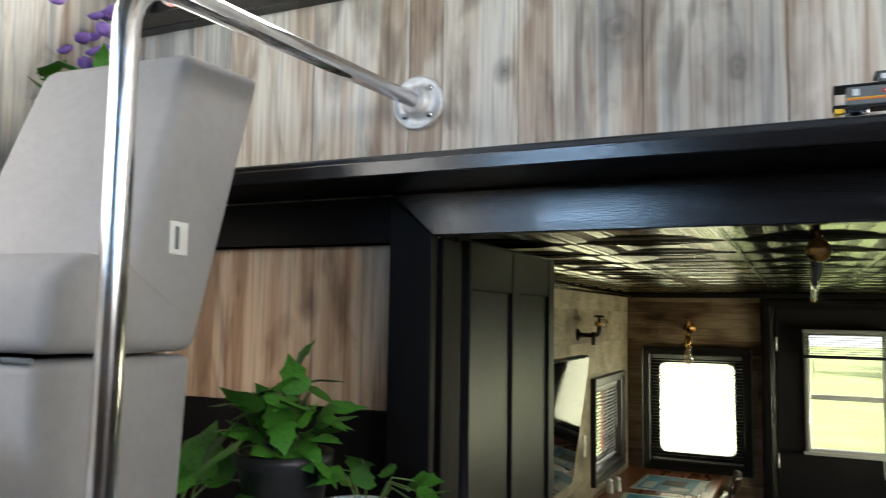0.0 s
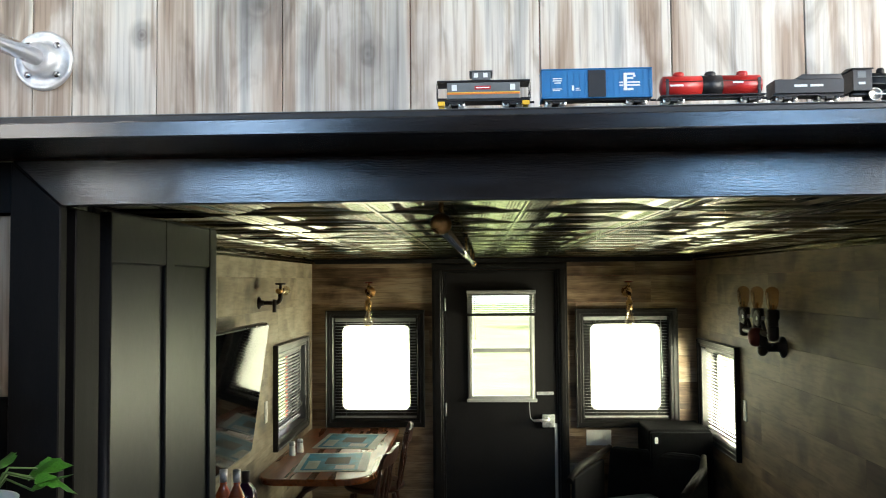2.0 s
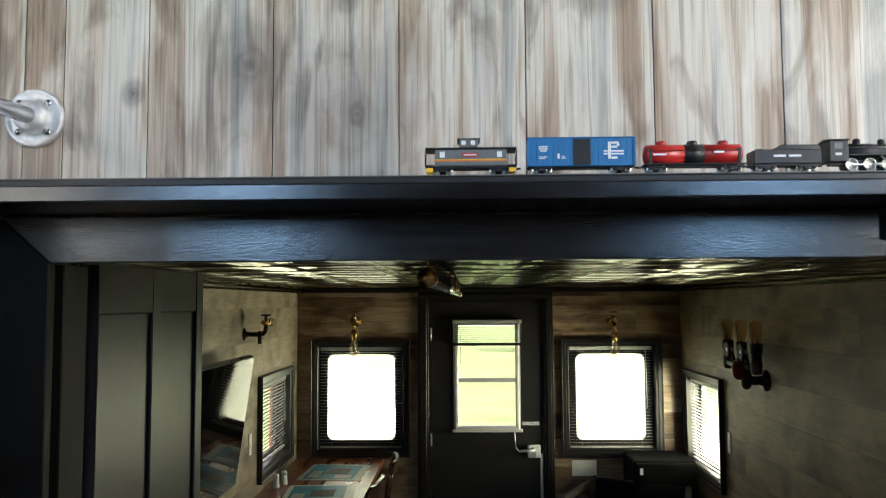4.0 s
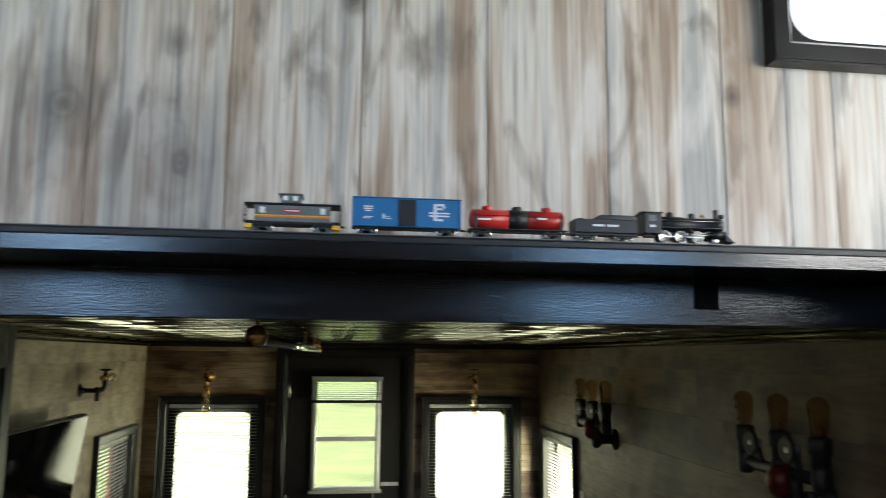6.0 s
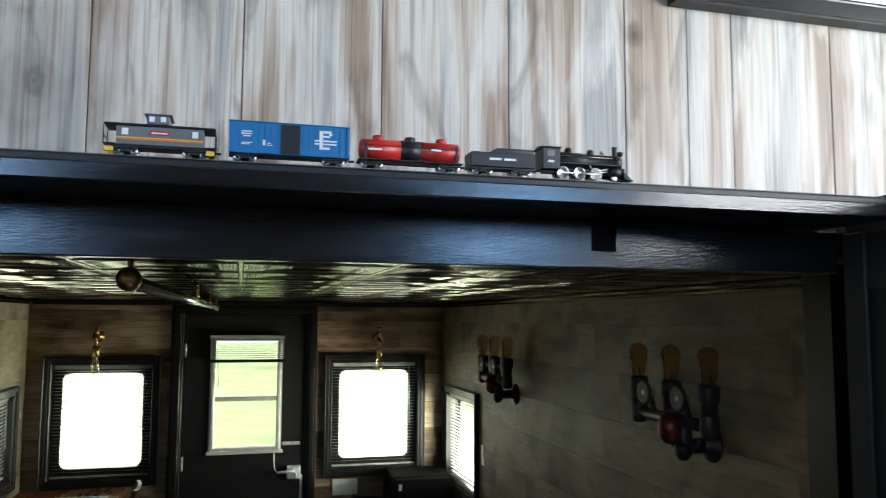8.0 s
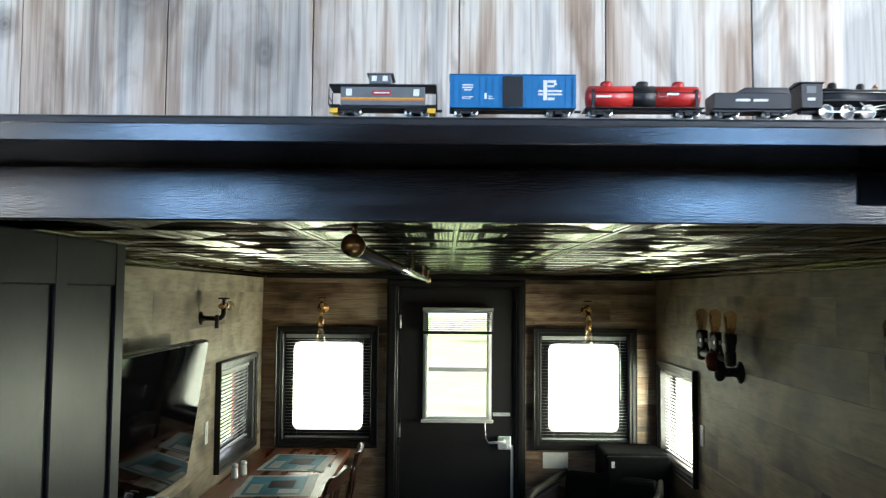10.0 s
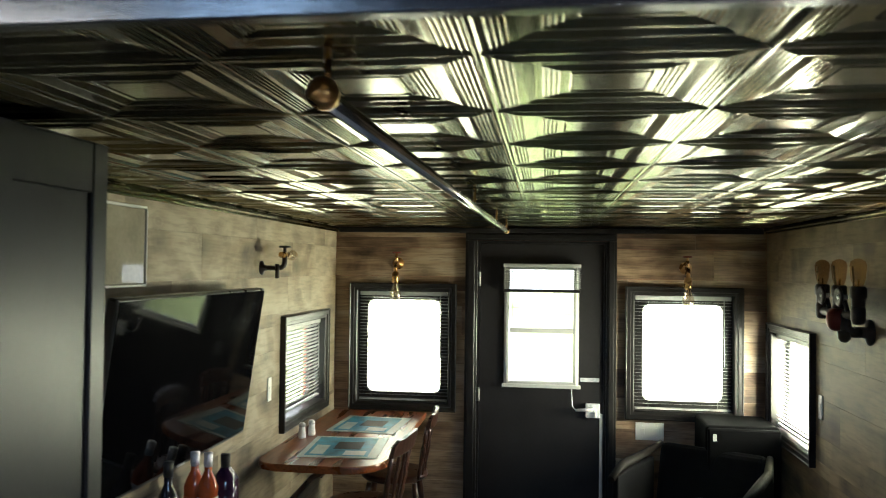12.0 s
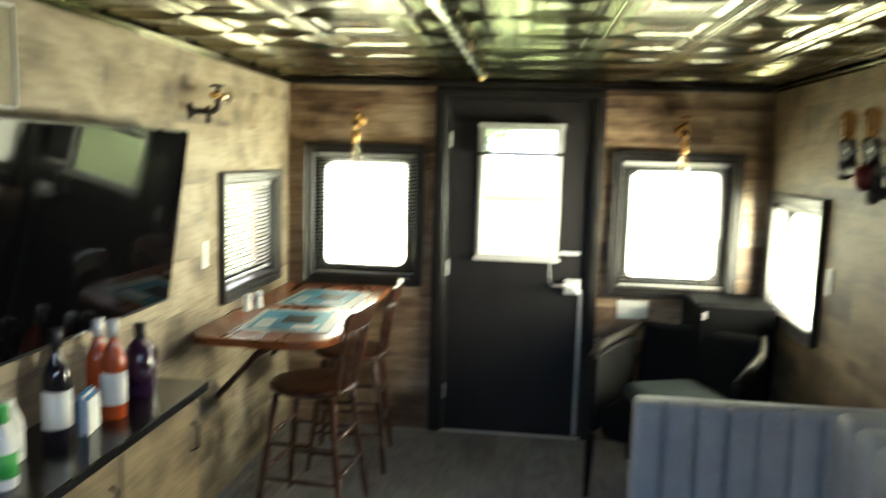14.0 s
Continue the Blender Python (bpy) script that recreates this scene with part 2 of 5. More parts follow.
M_WHITE = plain("white_plastic", (0.72, 0.71, 0.66), 0.4, 0, 0.05, 10, 0.03)
M_PAPER = plain("white_paper", (0.75, 0.75, 0.72), 0.7, 0, 0.05, 10, 0.05)
M_POT = plain("black_nursery_pot", (0.02, 0.02, 0.022), 0.4, 0, 0.2, 14, 0.1)
M_SOIL = plain("potting_soil", (0.04, 0.028, 0.02), 0.95, 0, 0.4, 50, 0.9, (1, 1, 1), 0, 0.01)
M_LEAF = plain("ivy_leaf", (0.06, 0.21, 0.022), 0.38, 0, 0.5, 14, 0.4)
M_STEM = plain("green_stem", (0.10, 0.16, 0.04), 0.6, 0, 0.2, 30, 0.2)
M_PURPLE = plain("purple_petal", (0.22, 0.12, 0.42), 0.6, 0, 0.3, 40, 0.2)
M_TV = plain("tv_screen_glass", (0.002, 0.002, 0.0025), 0.05, 0, 0.1, 4, 0, spec=0.2)
M_TVFRAME = plain("tv_bezel", (0.012, 0.012, 0.013), 0.3, 0, 0.1, 10, 0.03)
M_GREEN = plain("green_label", (0.05, 0.38, 0.07), 0.5, 0, 0.15, 20, 0.05)
M_BLUE = plain("boxcar_blue", (0.022, 0.16, 0.38), 0.45, 0, 0.12, 40, 0.1)
M_RED = plain("tank_car_red", (0.46, 0.022, 0.018), 0.35, 0, 0.15, 40, 0.1)
M_TBLACK = plain("model_black", (0.011, 0.011, 0.012), 0.45, 0, 0.25, 60, 0.2)
M_TGREY = plain("model_grey", (0.13, 0.145, 0.15), 0.5, 0, 0.15, 60, 0.2)
M_YELLOW = plain("model_yellow", (0.72, 0.45, 0.03), 0.5, 0, 0.1, 60, 0.1)
M_ORANGE = plain("model_orange", (0.65, 0.20, 0.03), 0.5, 0, 0.1, 60, 0.1)
M_TWHITE = plain("model_white_print", (0.72, 0.76, 0.78), 0.6, 0, 0.08, 60, 0.05)
M_NICKEL = plain("nickel_rail", (0.62, 0.60, 0.56), 0.3, 1.0, 0.1, 60, 0.1)
M_LIQ_RED = plain("red_liqueur", (0.36, 0.06, 0.015), 0.12, 0, 0.2, 12, 0)
M_LIQ_DARK = plain("dark_wine_glass", (0.012, 0.010, 0.014), 0.08, 0, 0.2, 12, 0)
M_LIQ_PURP = plain("dark_violet_glass", (0.03, 0.012, 0.035), 0.1, 0, 0.2, 12, 0)
M_FOIL = plain("red_foil", (0.4, 0.02, 0.02), 0.3, 0.3, 0.1, 40, 0.05)
M_MATBLUE = plain("placemat_blue", (0.04, 0.26, 0.42), 0.45, 0, 0.55, 14, 0.03)
M_MATPALE = plain("placemat_pale", (0.55, 0.62, 0.60), 0.4, 0, 0.25, 12, 0.03)
M_OUTER = plain("outer_wall_red_steel", (0.25, 0.05, 0.03), 0.5, 0, 0.15, 5, 0.1)
M_BARK = plain("tree_bark", (0.10, 0.075, 0.05), 0.9, 0, 0.3, 6, 0.6)
M_TREE = plain("tree_foliage", (0.075, 0.13, 0.025), 0.7, 0, 0.5, 1.5, 0.3)
M_GRASS = plain("sunlit_grass", (0.16, 0.21, 0.08), 0.9, 0, 0.4, 0.6, 0.4, (1, 1, 1), 0, 0.03)


def glass(name, colour=(1, 1, 1), rough=0.0, through=0.92):
    """Thin clear pane: mostly see-through, with a plain gloss."""
    ma, nt, b = nodes_of(name)
    clear, gloss, mx = nt.nodes.new("ShaderNodeBsdfTransparent"), nt.nodes.new("ShaderNodeBsdfGlossy"), nt.nodes.new("ShaderNodeMixShader")
    clear.inputs[0].default_value, gloss.inputs["Roughness"].default_value = (*colour, 1), rough
    mx.inputs[0].default_value = 1 - through
    nt.links.new(clear.outputs[0], mx.inputs[1])
    nt.links.new(gloss.outputs[0], mx.inputs[2])
    nt.links.new(mx.outputs[0], nt.nodes["Material Output"].inputs[0])
    return ma


def slat_plastic():
    """Thin white plastic that lets part of the light through."""
    ma, nt, b = nodes_of("blind_slat")
    co, _ = place(nt, (1, 1, 1), False)
    col = ramp(nt, noise_of(nt, co, 14, 3), [(0.3, (0.40, 0.41, 0.40)), (0.7, (0.48, 0.48, 0.47))])
    tr, mx = nt.nodes.new("ShaderNodeBsdfTranslucent"), nt.nodes.new("ShaderNodeMixShader")
    mx.inputs[0].default_value = 0.25
    b.inputs["Roughness"].default_value = 0.45
    nt.links.new(col, b.inputs["Base Color"])
    nt.links.new(col, tr.inputs[0])
    nt.links.new(b.outputs[0], mx.inputs[1])
    nt.links.new(tr.outputs[0], mx.inputs[2])
    nt.links.new(mx.outputs[0], nt.nodes["Material Output"].inputs[0])
    return ma


M_SLAT = slat_plastic()
M_PANE = glass("window_glass", (0.97, 0.98, 0.97))
M_BULB = glass("bulb_glass", (1.0, 0.93, 0.8), 0.08, 0.72)
M_AMBER = glass("amber_bulb_glass", (0.80, 0.65, 0.46), 0.0, 0.996)
def frosted(name, share):
    """A pane of milky acrylic: part of the daylight behind it comes through scattered."""
    ma = glass(name, (0.98, 0.98, 0.96))
    nt = ma.node_tree
    tr, mx = nt.nodes.new("ShaderNodeBsdfTranslucent"), nt.nodes.new("ShaderNodeMixShader")
    tr.inputs[0].default_value = (0.9, 0.9, 0.87, 1)
    mx.inputs[0].default_value = share
    clear = nt.nodes["Material Output"].inputs[0].links[0].from_socket
    nt.links.new(clear, mx.inputs[1])
    nt.links.new(tr.outputs[0], mx.inputs[2])
    nt.links.new(mx.outputs[0], nt.nodes["Material Output"].inputs[0])
    return ma


M_MILKY = frosted("milky_acrylic", 0.45)


# ---- mesh helpers ----
def box(bm, x0, x1, y0, y1, z0, z1, bevel=0.0, seg=1, turn=None):
    m = Matrix.LocRotScale(((x0 + x1) / 2, (y0 + y1) / 2, (z0 + z1) / 2), None, (x1 - x0, y1 - y0, z1 - z0))
    r = bmesh.ops.create_cube(bm, size=1.0, matrix=(turn @ m) if turn else m)
    if bevel:
        es = list({e for v in r["verts"] for e in v.link_edges})
        bmesh.ops.bevel(bm, geom=es, offset=bevel, segments=seg, affect="EDGES", profile=0.5)
    return bm


def boxed(*a, **k):
    return box(bmesh.new(), *a, **k)


def tube(bm, pts, r, n=12, cap=True):
    """A round bar along a line of points; r is one radius or one for every point."""
    pts = [Vector(p) for p in pts]
    rs = r if isinstance(r, (list, tuple)) else [r] * len(pts)
    rings, side = [], None
    for i, p in enumerate(pts):
        d = (pts[min(i + 1, len(pts) - 1)] - pts[max(i - 1, 0)]).normalized()
        if side is None:
            side = d.orthogonal().normalized()
        side = (side - d * side.dot(d)).normalized()
        up = d.cross(side)
        rings.append([bm.verts.new(p + rs[i] * (math.cos(2 * math.pi * k / n) * side + math.sin(2 * math.pi * k / n) * up)) for k in range(n)])
    for a, b in zip(rings, rings[1:]):
        for k in range(n):
            bm.faces.new((a[k], a[(k + 1) % n], b[(k + 1) % n], b[k])).smooth = True
    if cap:
        bm.faces.new(list(reversed(rings[0])))
        bm.faces.new(rings[-1])
    return bm


def tubed(*a, **k):
    return tube(bmesh.new(), *a, **k)


def lathe(bm, prof, n=20, m=Matrix()):
    """A turned shape round the local z: rows of radius and height."""
    rings = [[bm.verts.new(m @ Vector((r * math.cos(2 * math.pi * k / n), r * math.sin(2 * math.pi * k / n), z))) for k in range(n)] for r, z in prof]
    for a, b in zip(rings, rings[1:]):
        for k in range(n):
            bm.faces.new((a[k], a[(k + 1) % n], b[(k + 1) % n], b[k])).smooth = True
    if prof[0][0] > 1e-4:
        bm.faces.new(list(reversed(rings[0])))
    if prof[-1][0] > 1e-4:
        bm.faces.new(rings[-1])
    return bm


def lathed(*a, **k):
    return lathe(bmesh.new(), *a, **k)


def mesh_of(name, bm, material):
    me = bpy.data.meshes.new(name)
    bmesh.ops.recalc_face_normals(bm, faces=bm.faces)
    bm.to_mesh(me)
    bm.free()
    me.materials.append(material)
    return me


def part(name, bm, material, parent, label=""):
    ob = new(name, mesh_of(name, bm, material) if isinstance(bm, bmesh.types.BMesh) else bm)
    ob.parent = parent
    return tagged(ob, label)


def thing(name, label, category, m=Matrix(), group="", kind=""):
    ob = new(name)
    ob.empty_display_size = 0.05
    ob.matrix_basis = m
    return tagged(ob, label, category, group, kind)


def solid(name, bm, material, label="", category="", group="", kind=""):
    return tagged(new(name, mesh_of(name, bm, material)), label, category, group, kind)


def arc(c, r, a0, a1, n, plane="yz"):
    out = []
    for i in range(n + 1):
        a = radians(a0 + (a1 - a0) * i / n)
        u, v = r * math.cos(a), r * math.sin(a)
        out.append((c[0], c[1] + u, c[2] + v) if plane == "yz" else (c[0] + u, c[1], c[2] + v) if plane == "xz" else (c[0] + u, c[1] + v, c[2]))
    return out


# ---- the plan ----
XL, XR, YE, ZC = -1.12, 1.64, 5.36, 2.085      # long room: side walls, end wall, ceiling
CL, CR, YB, ZT = -1.42, 1.94, -1.75, 3.10      # cupola: sides, back, top
YW = 1.04                                      # bulkhead over the opening
OL, OR, OT = -0.58, 1.21, 2.05                 # opening under the beam


def wall(name, axis, u0, u1, z0, z1, p0, p1, holes, material, label):
    """A wall across one axis from p0 to p1, with openings (u0, u1, z0, z1) right through it."""
    us = sorted({u0, u1, *[h[0] for h in holes], *[h[1] for h in holes]})
    zs = sorted({z0, z1, *[h[2] for h in holes], *[h[3] for h in holes]})
    bm = bmesh.new()
    for ua, ub in zip(us, us[1:]):
        run = None
        for za, zb in zip(zs + [None], zs[1:] + [None, None]):
            solid_here = zb is not None and not any(h[0] <= ua and ub <= h[1] and h[2] <= za and zb <= h[3] for h in holes)
            if solid_here and run is None:
                run = za
            if not solid_here and run is not None:
                a = (ua, ub, p0, p1) if axis == "y" else (p0, p1, ua, ub)
                box(bm, *a, run, za)
                run = None
            if zb is None:
                break
    return solid(name, bm, material, label, "wall", kind="structure")


def boards(parent, axis, upright, face, inward, starts, lo, hi, holes, material, cut=None, gap=0.0008, edge=0.0009):
    """Boards 8 mm proud of a wall. starts: the edges of the rows across the grain; lo, hi: the run along it."""
    rng = random.Random(len(starts) * 31 + int(face * 100))
    for a, b in zip(starts, starts[1:]):
        joints = [lo]
        if cut:
            p = lo + rng.uniform(0.3, 1.0) * cut
            while p < hi - 0.2:
                joints.append(p)
                p += cut * rng.uniform(0.85, 1.1)
        joints.append(hi)
        for j0, j1 in zip(joints, joints[1:]):
            rects = [(j0, j1, a, b)]
            for h in holes:
                h0, h1, g0, g1 = (h[2], h[3], h[0], h[1]) if upright else h
                nxt = []
                for r in rects:
                    if r[1] <= h0 or r[0] >= h1 or r[3] <= g0 or r[2] >= g1:
                        nxt.append(r)
                        continue
                    m0, m1 = max(r[2], g0), min(r[3], g1)
                    if r[2] < g0:
                        nxt.append((r[0], r[1], r[2], g0))
                    if r[3] > g1:
                        nxt.append((r[0], r[1], g1, r[3]))
                    if r[0] < h0:
                        nxt.append((r[0], h0, m0, m1))
                    if r[1] > h1:
                        nxt.append((h1, r[1], m0, m1))
                rects = nxt
            for r in rects:
                g = gap
                s0, s1, c0, c1 = r[0] + g, r[1] - g, r[2] + g, r[3] - g
                if s1 - s0 < 0.01 or c1 - c0 < 0.008:
                    continue
                d = 0.008 + rng.uniform(-0.5, 0.5) * edge
                u, z = ((c0, c1), (s0, s1)) if upright else ((s0, s1), (c0, c1))
                p = sorted((face, face + inward * d))
                q = (*u, *p, *z) if axis == "y" else (*p, *u, *z)
                part("plank", boxed(*q, bevel=edge), material, parent)


# ---- windows ----
def rounded_frame(bm, w, h, r, w2, h2, y0, y1, n=5):
    """A flat ring between a rectangle w2 x h2 and a round-cornered opening w x h."""
    def ring(hw, hh, rr, y):
        out = []
        for cx, cz, a0 in ((hw - rr, hh - rr, 0), (-hw + rr, hh - rr, 90), (-hw + rr, -hh + rr, 180), (hw - rr, -hh + rr, 270)):
            for i in range(n + 1):
                a = radians(a0 + 90 * i / n)
                out.append(bm.verts.new((cx + rr * math.cos(a), y, cz + rr * math.sin(a))))
        return out
    rings = [ring(w / 2, h / 2, r, y1), ring(w / 2, h / 2, r, y0), ring(w2 / 2, h2 / 2, 0.004, y0), ring(w2 / 2, h2 / 2, 0.004, y1)]
    k = len(rings[0])
    for a, b in zip(rings, rings[1:] + rings[:1]):
        for i in range(k):
            bm.faces.new((a[i], a[(i + 1) % k], b[(i + 1) % k], b[i]))
    return bm


def picture_frame(bm, w, h, prof, miter=True):
    """A mitred moulding round an opening w x h: rows of outward offset and local y."""
    rings = []
    for o, y in prof:
        hw, hh = w / 2 + o, h / 2 + o
        rings.append([bm.verts.new((sx * hw, y, sz * hh)) for sx, sz in ((-1, -1), (1, -1), (1, 1), (-1, 1))])
    for a, b in zip(rings, rings[1:]):
        for i in range(4):
            bm.faces.new((a[i], a[(i + 1) % 4], b[(i + 1) % 4], b[i]))
    return bm


def window(name, m, w, h, trim, r, label, blind, light, colour, depth=0.11, tilt=12, drop=1.0, rim=0.035, pane_of=None):
    """A window in an opening w x h; local y points out of doors, y = 0 is the wall's inner face."""
    win = thing(name, label, "window", m, kind="structure")
    t = trim
    part("window_frame", picture_frame(bmesh.new(), w, h, [(-0.006, 0.03), (-0.006, -0.012), (0.0, -0.018), (t * 0.3, -0.018), (t * 0.38, -0.026), (t * 0.8, -0.026), (t * 0.9, -0.032), (t, -0.03), (t, 0.0)]), M_FRAME, win)
    part("jamb_lining", picture_frame(bmesh.new(), w, h, [(-0.004, 0.0), (-0.004, depth), (0.0, depth), (0.0, 0.0)]), M_FRAME, win)
    part("sash", rounded_frame(bmesh.new(), w - 2 * rim, h - 2 * rim, r, w - 0.008, h - 0.008, depth - 0.03, depth - 0.012), M_FRAME, win, "dark sash with rounded corners")
    pane = part("pane", boxed(-w / 2 + 0.03, w / 2 - 0.03, depth - 0.024, depth - 0.020, -h / 2 + 0.03, h / 2 - 0.03), pane_of or M_PANE, win)
    pane.visible_shadow = False
    if light:
        window_light(m @ pose(0, depth + 0.04, 0), w - 0.02, h - 0.02, light, colour)
    if blind:
        bl = thing("window_blind", blind, "blind", m, "venetian blinds")
        bw = w - 0.03
        part("headrail", boxed(-bw / 2, bw / 2, 0.012, 0.04, h / 2 - 0.035, h / 2 - 0.008, bevel=0.003), M_SLAT, bl)
        sl = mesh_of("slat", boxed(-bw / 2, bw / 2, -0.0115, 0.0115, -0.0005, 0.0005), M_SLAT)
        n = int((h - 0.07) * drop / 0.0215)
        for i in range(n):
            s = part("slat", sl, None, bl)
            s.matrix_basis = pose(0, 0.028, h / 2 - 0.048 - 0.0215 * i, tilt)
        part("bottom_rail", boxed(-bw / 2, bw / 2, 0.018, 0.038, h / 2 - 0.062 - 0.0215 * n, h / 2 - 0.05 - 0.0215 * n, bevel=0.002), M_SLAT, bl)
        for sx in (-0.36, 0.36):
            part("cord", tubed([(sx * bw, 0.0155, h / 2 - 0.03), (sx * bw, 0.0155, h / 2 - 0.05 - 0.0215 * n)], 0.0009, 5), M_SLAT, bl)
        part("wand", tubed([(bw * 0.42, 0.008, h / 2 - 0.03), (bw * 0.42 + 0.004, 0.006, -h * 0.1)], 0.003, 6), M_SLAT, bl)
    return win


DAY, SIDEB, SKYB, WARM = (1.0, 0.98, 0.94), (1.0, 0.96, 0.90), (0.27, 0.58, 1.0), (1.0, 0.975, 0.68)
EL = (-0.97, -0.35, 0.925, 1.665)      # end wall, left window opening
ER = (0.83, 1.45, 0.925, 1.665)
ED = (-0.17, 0.665, 0.0, 2.0)
SL = (4.34, 5.08, 0.98, 1.50)
SR = (4.53, 5.22, 0.88, 1.46)
WL = (-1.28, -0.58, 2.548, 2.985)
WR = (0.933, 1.63, 2.548, 2.985)
BL = (-1.38, -0.72, 2.2, 2.95)
BR = (1.2, 1.88, 2.2, 2.95)

wall_end = wall("wall_end", "y", XL - 0.12, XR + 0.12, 0, 2.25, YE + 0.008, YE + 0.13, [EL, ER, ED], M_OUTER, "end wall clad in stained brown horizontal boards")
wall_left = wall("wall_left", "x", YW + 0.101, YE + 0.008, 0, 2.25, XL - 0.128, XL - 0.008, [SL], M_OUTER, "side wall clad in weathered horizontal boards, window light put into their colour")
wall_right = wall("wall_right", "x", YW + 0.101, YE + 0.008, 0, 2.25, XR + 0.008, XR + 0.128, [SR], M_OUTER, "side wall clad in weathered olive grey horizontal boards, shaded tone of the opposite planks")
wall_bulkhead = wall("wall_bulkhead", "y", CL - 0.1, CR + 0.1, ZC + 0.014, ZT, YW + 0.008, YW + 0.10, [WL, WR], M_OUTER, "bulkhead clad in weathered vertical planks above the opening")
wall_below = wall("wall_bulkhead_low", "y", CL - 0.1, OL - 0.02, 0, OT + 0.02, YW + 0.028, YW + 0.10, [], M_BLACK, "lower bulkhead clad in brown vertical planks")
wall_low_r = wall("wall_bulkhead_right", "y", OR + 0.02, CR + 0.1, 0, OT + 0.02, YW + 0.028, YW + 0.10, [], M_BLACK, "plain lower bulkhead beside the opening")
CS = (-1.2, 0.55, 2.05, 2.85)
wall("wall_cupola_left", "x", YB, YW + 0.008, 0, ZT, CL - 0.1, CL, [CS], M_PLANK, "cupola side wall of weathered planks")
wall("wall_cupola_right", "x", YB, YW + 0.008, 0, ZT, CR, CR + 0.1, [CS], M_PLANK, "cupola side wall of weathered planks")
wall("wall_back", "y", CL - 0.1, CR + 0.1, 0, ZT, YB - 0.1, YB, [BL, BR], M_CUPOLA, "back wall of dark stained planks")
solid("cupola_ceiling", boxed(CL - 0.1, CR + 0.1, YB - 0.1, YW + 0.1, ZT, ZT + 0.08), M_CUPOLA, "plain dark cupola ceiling", "ceiling", kind="structure")

window("window_1", pose((EL[0] + EL[1]) / 2, YE, (EL[2] + EL[3]) / 2), EL[1] - EL[0], EL[3] - EL[2], 0.048, 0.05, "square window with dark mitred trim in the end wall", "white venetian blind lowered over the end window", 1.3, WARM, depth=0.075, tilt=-14, rim=0.062, pane_of=M_MILKY)
window("window_2", pose((ER[0] + ER[1]) / 2, YE, (ER[2] + ER[3]) / 2), ER[1] - ER[0], ER[3] - ER[2], 0.05, 0.05, "square window with dark mitred trim beside the door", "white venetian blind lowered over the end window by the armchair", 1.3, WARM, depth=0.075, tilt=-6, rim=0.062, pane_of=M_MILKY)
window("window_3", pose(XL, (SL[0] + SL[1]) / 2, (SL[2] + SL[3]) / 2, 0, 0, 90), SL[1] - SL[0], SL[3] - SL[2], 0.05, 0.05, "low side window with dark trim above the table", "white venetian blind half closed in the side window", 0.6, DAY, tilt=-50)
window("window_4", pose(XR, (SR[0] + SR[1]) / 2, (SR[2] + SR[3]) / 2, 0, 0, -90), SR[1] - SR[0], SR[3] - SR[2], 0.05, 0.05, "low side window with dark trim above the armchair", "white venetian blind open in the side window", 20.0, WARM, tilt=-10, rim=0.05)
for i, wn_ in enumerate((WL, WR)):
    window("window_%d" % (5 + i), pose((wn_[0] + wn_[1]) / 2, YW, (wn_[2] + wn_[3]) / 2), wn_[1] - wn_[0], wn_[3] - wn_[2], 0.04, 0.05, "cupola window with dark mitred trim above the shelf", "", 2.5, DAY, depth=0.03, rim=0.016)
    bw_ = (BL, BR)[i]
    window("window_%d" % (7 + i), pose((bw_[0] + bw_[1]) / 2, YB, (bw_[2] + bw_[3]) / 2, 0, 0, 180), bw_[1] - bw_[0], bw_[3] - bw_[2], 0.055, 0.06, "cupola window with dark mitred trim in the back wall", "", 3.9, SKYB, depth=0.045)
for i, (px, rz) in enumerate(((CL, 90), (CR, -90))):
    window("window_%d" % (9 + i), pose(px, (CS[0] + CS[1]) / 2, (CS[2] + CS[3]) / 2, 0, 0, rz), CS[1] - CS[0], CS[3] - CS[2], 0.055, 0.06, "wide cupola side window with dark trim", "", (1.0, 6.0)[i], SIDEB, depth=0.045)

# ---- floor, ceiling ----
floor = solid("floor", boxed(CL - 0.1, CR + 0.1, YB - 0.1, YE + 0.13, -0.1, -0.008), M_FLOOR, "floor of worn grey planks", "floor", kind="structure")


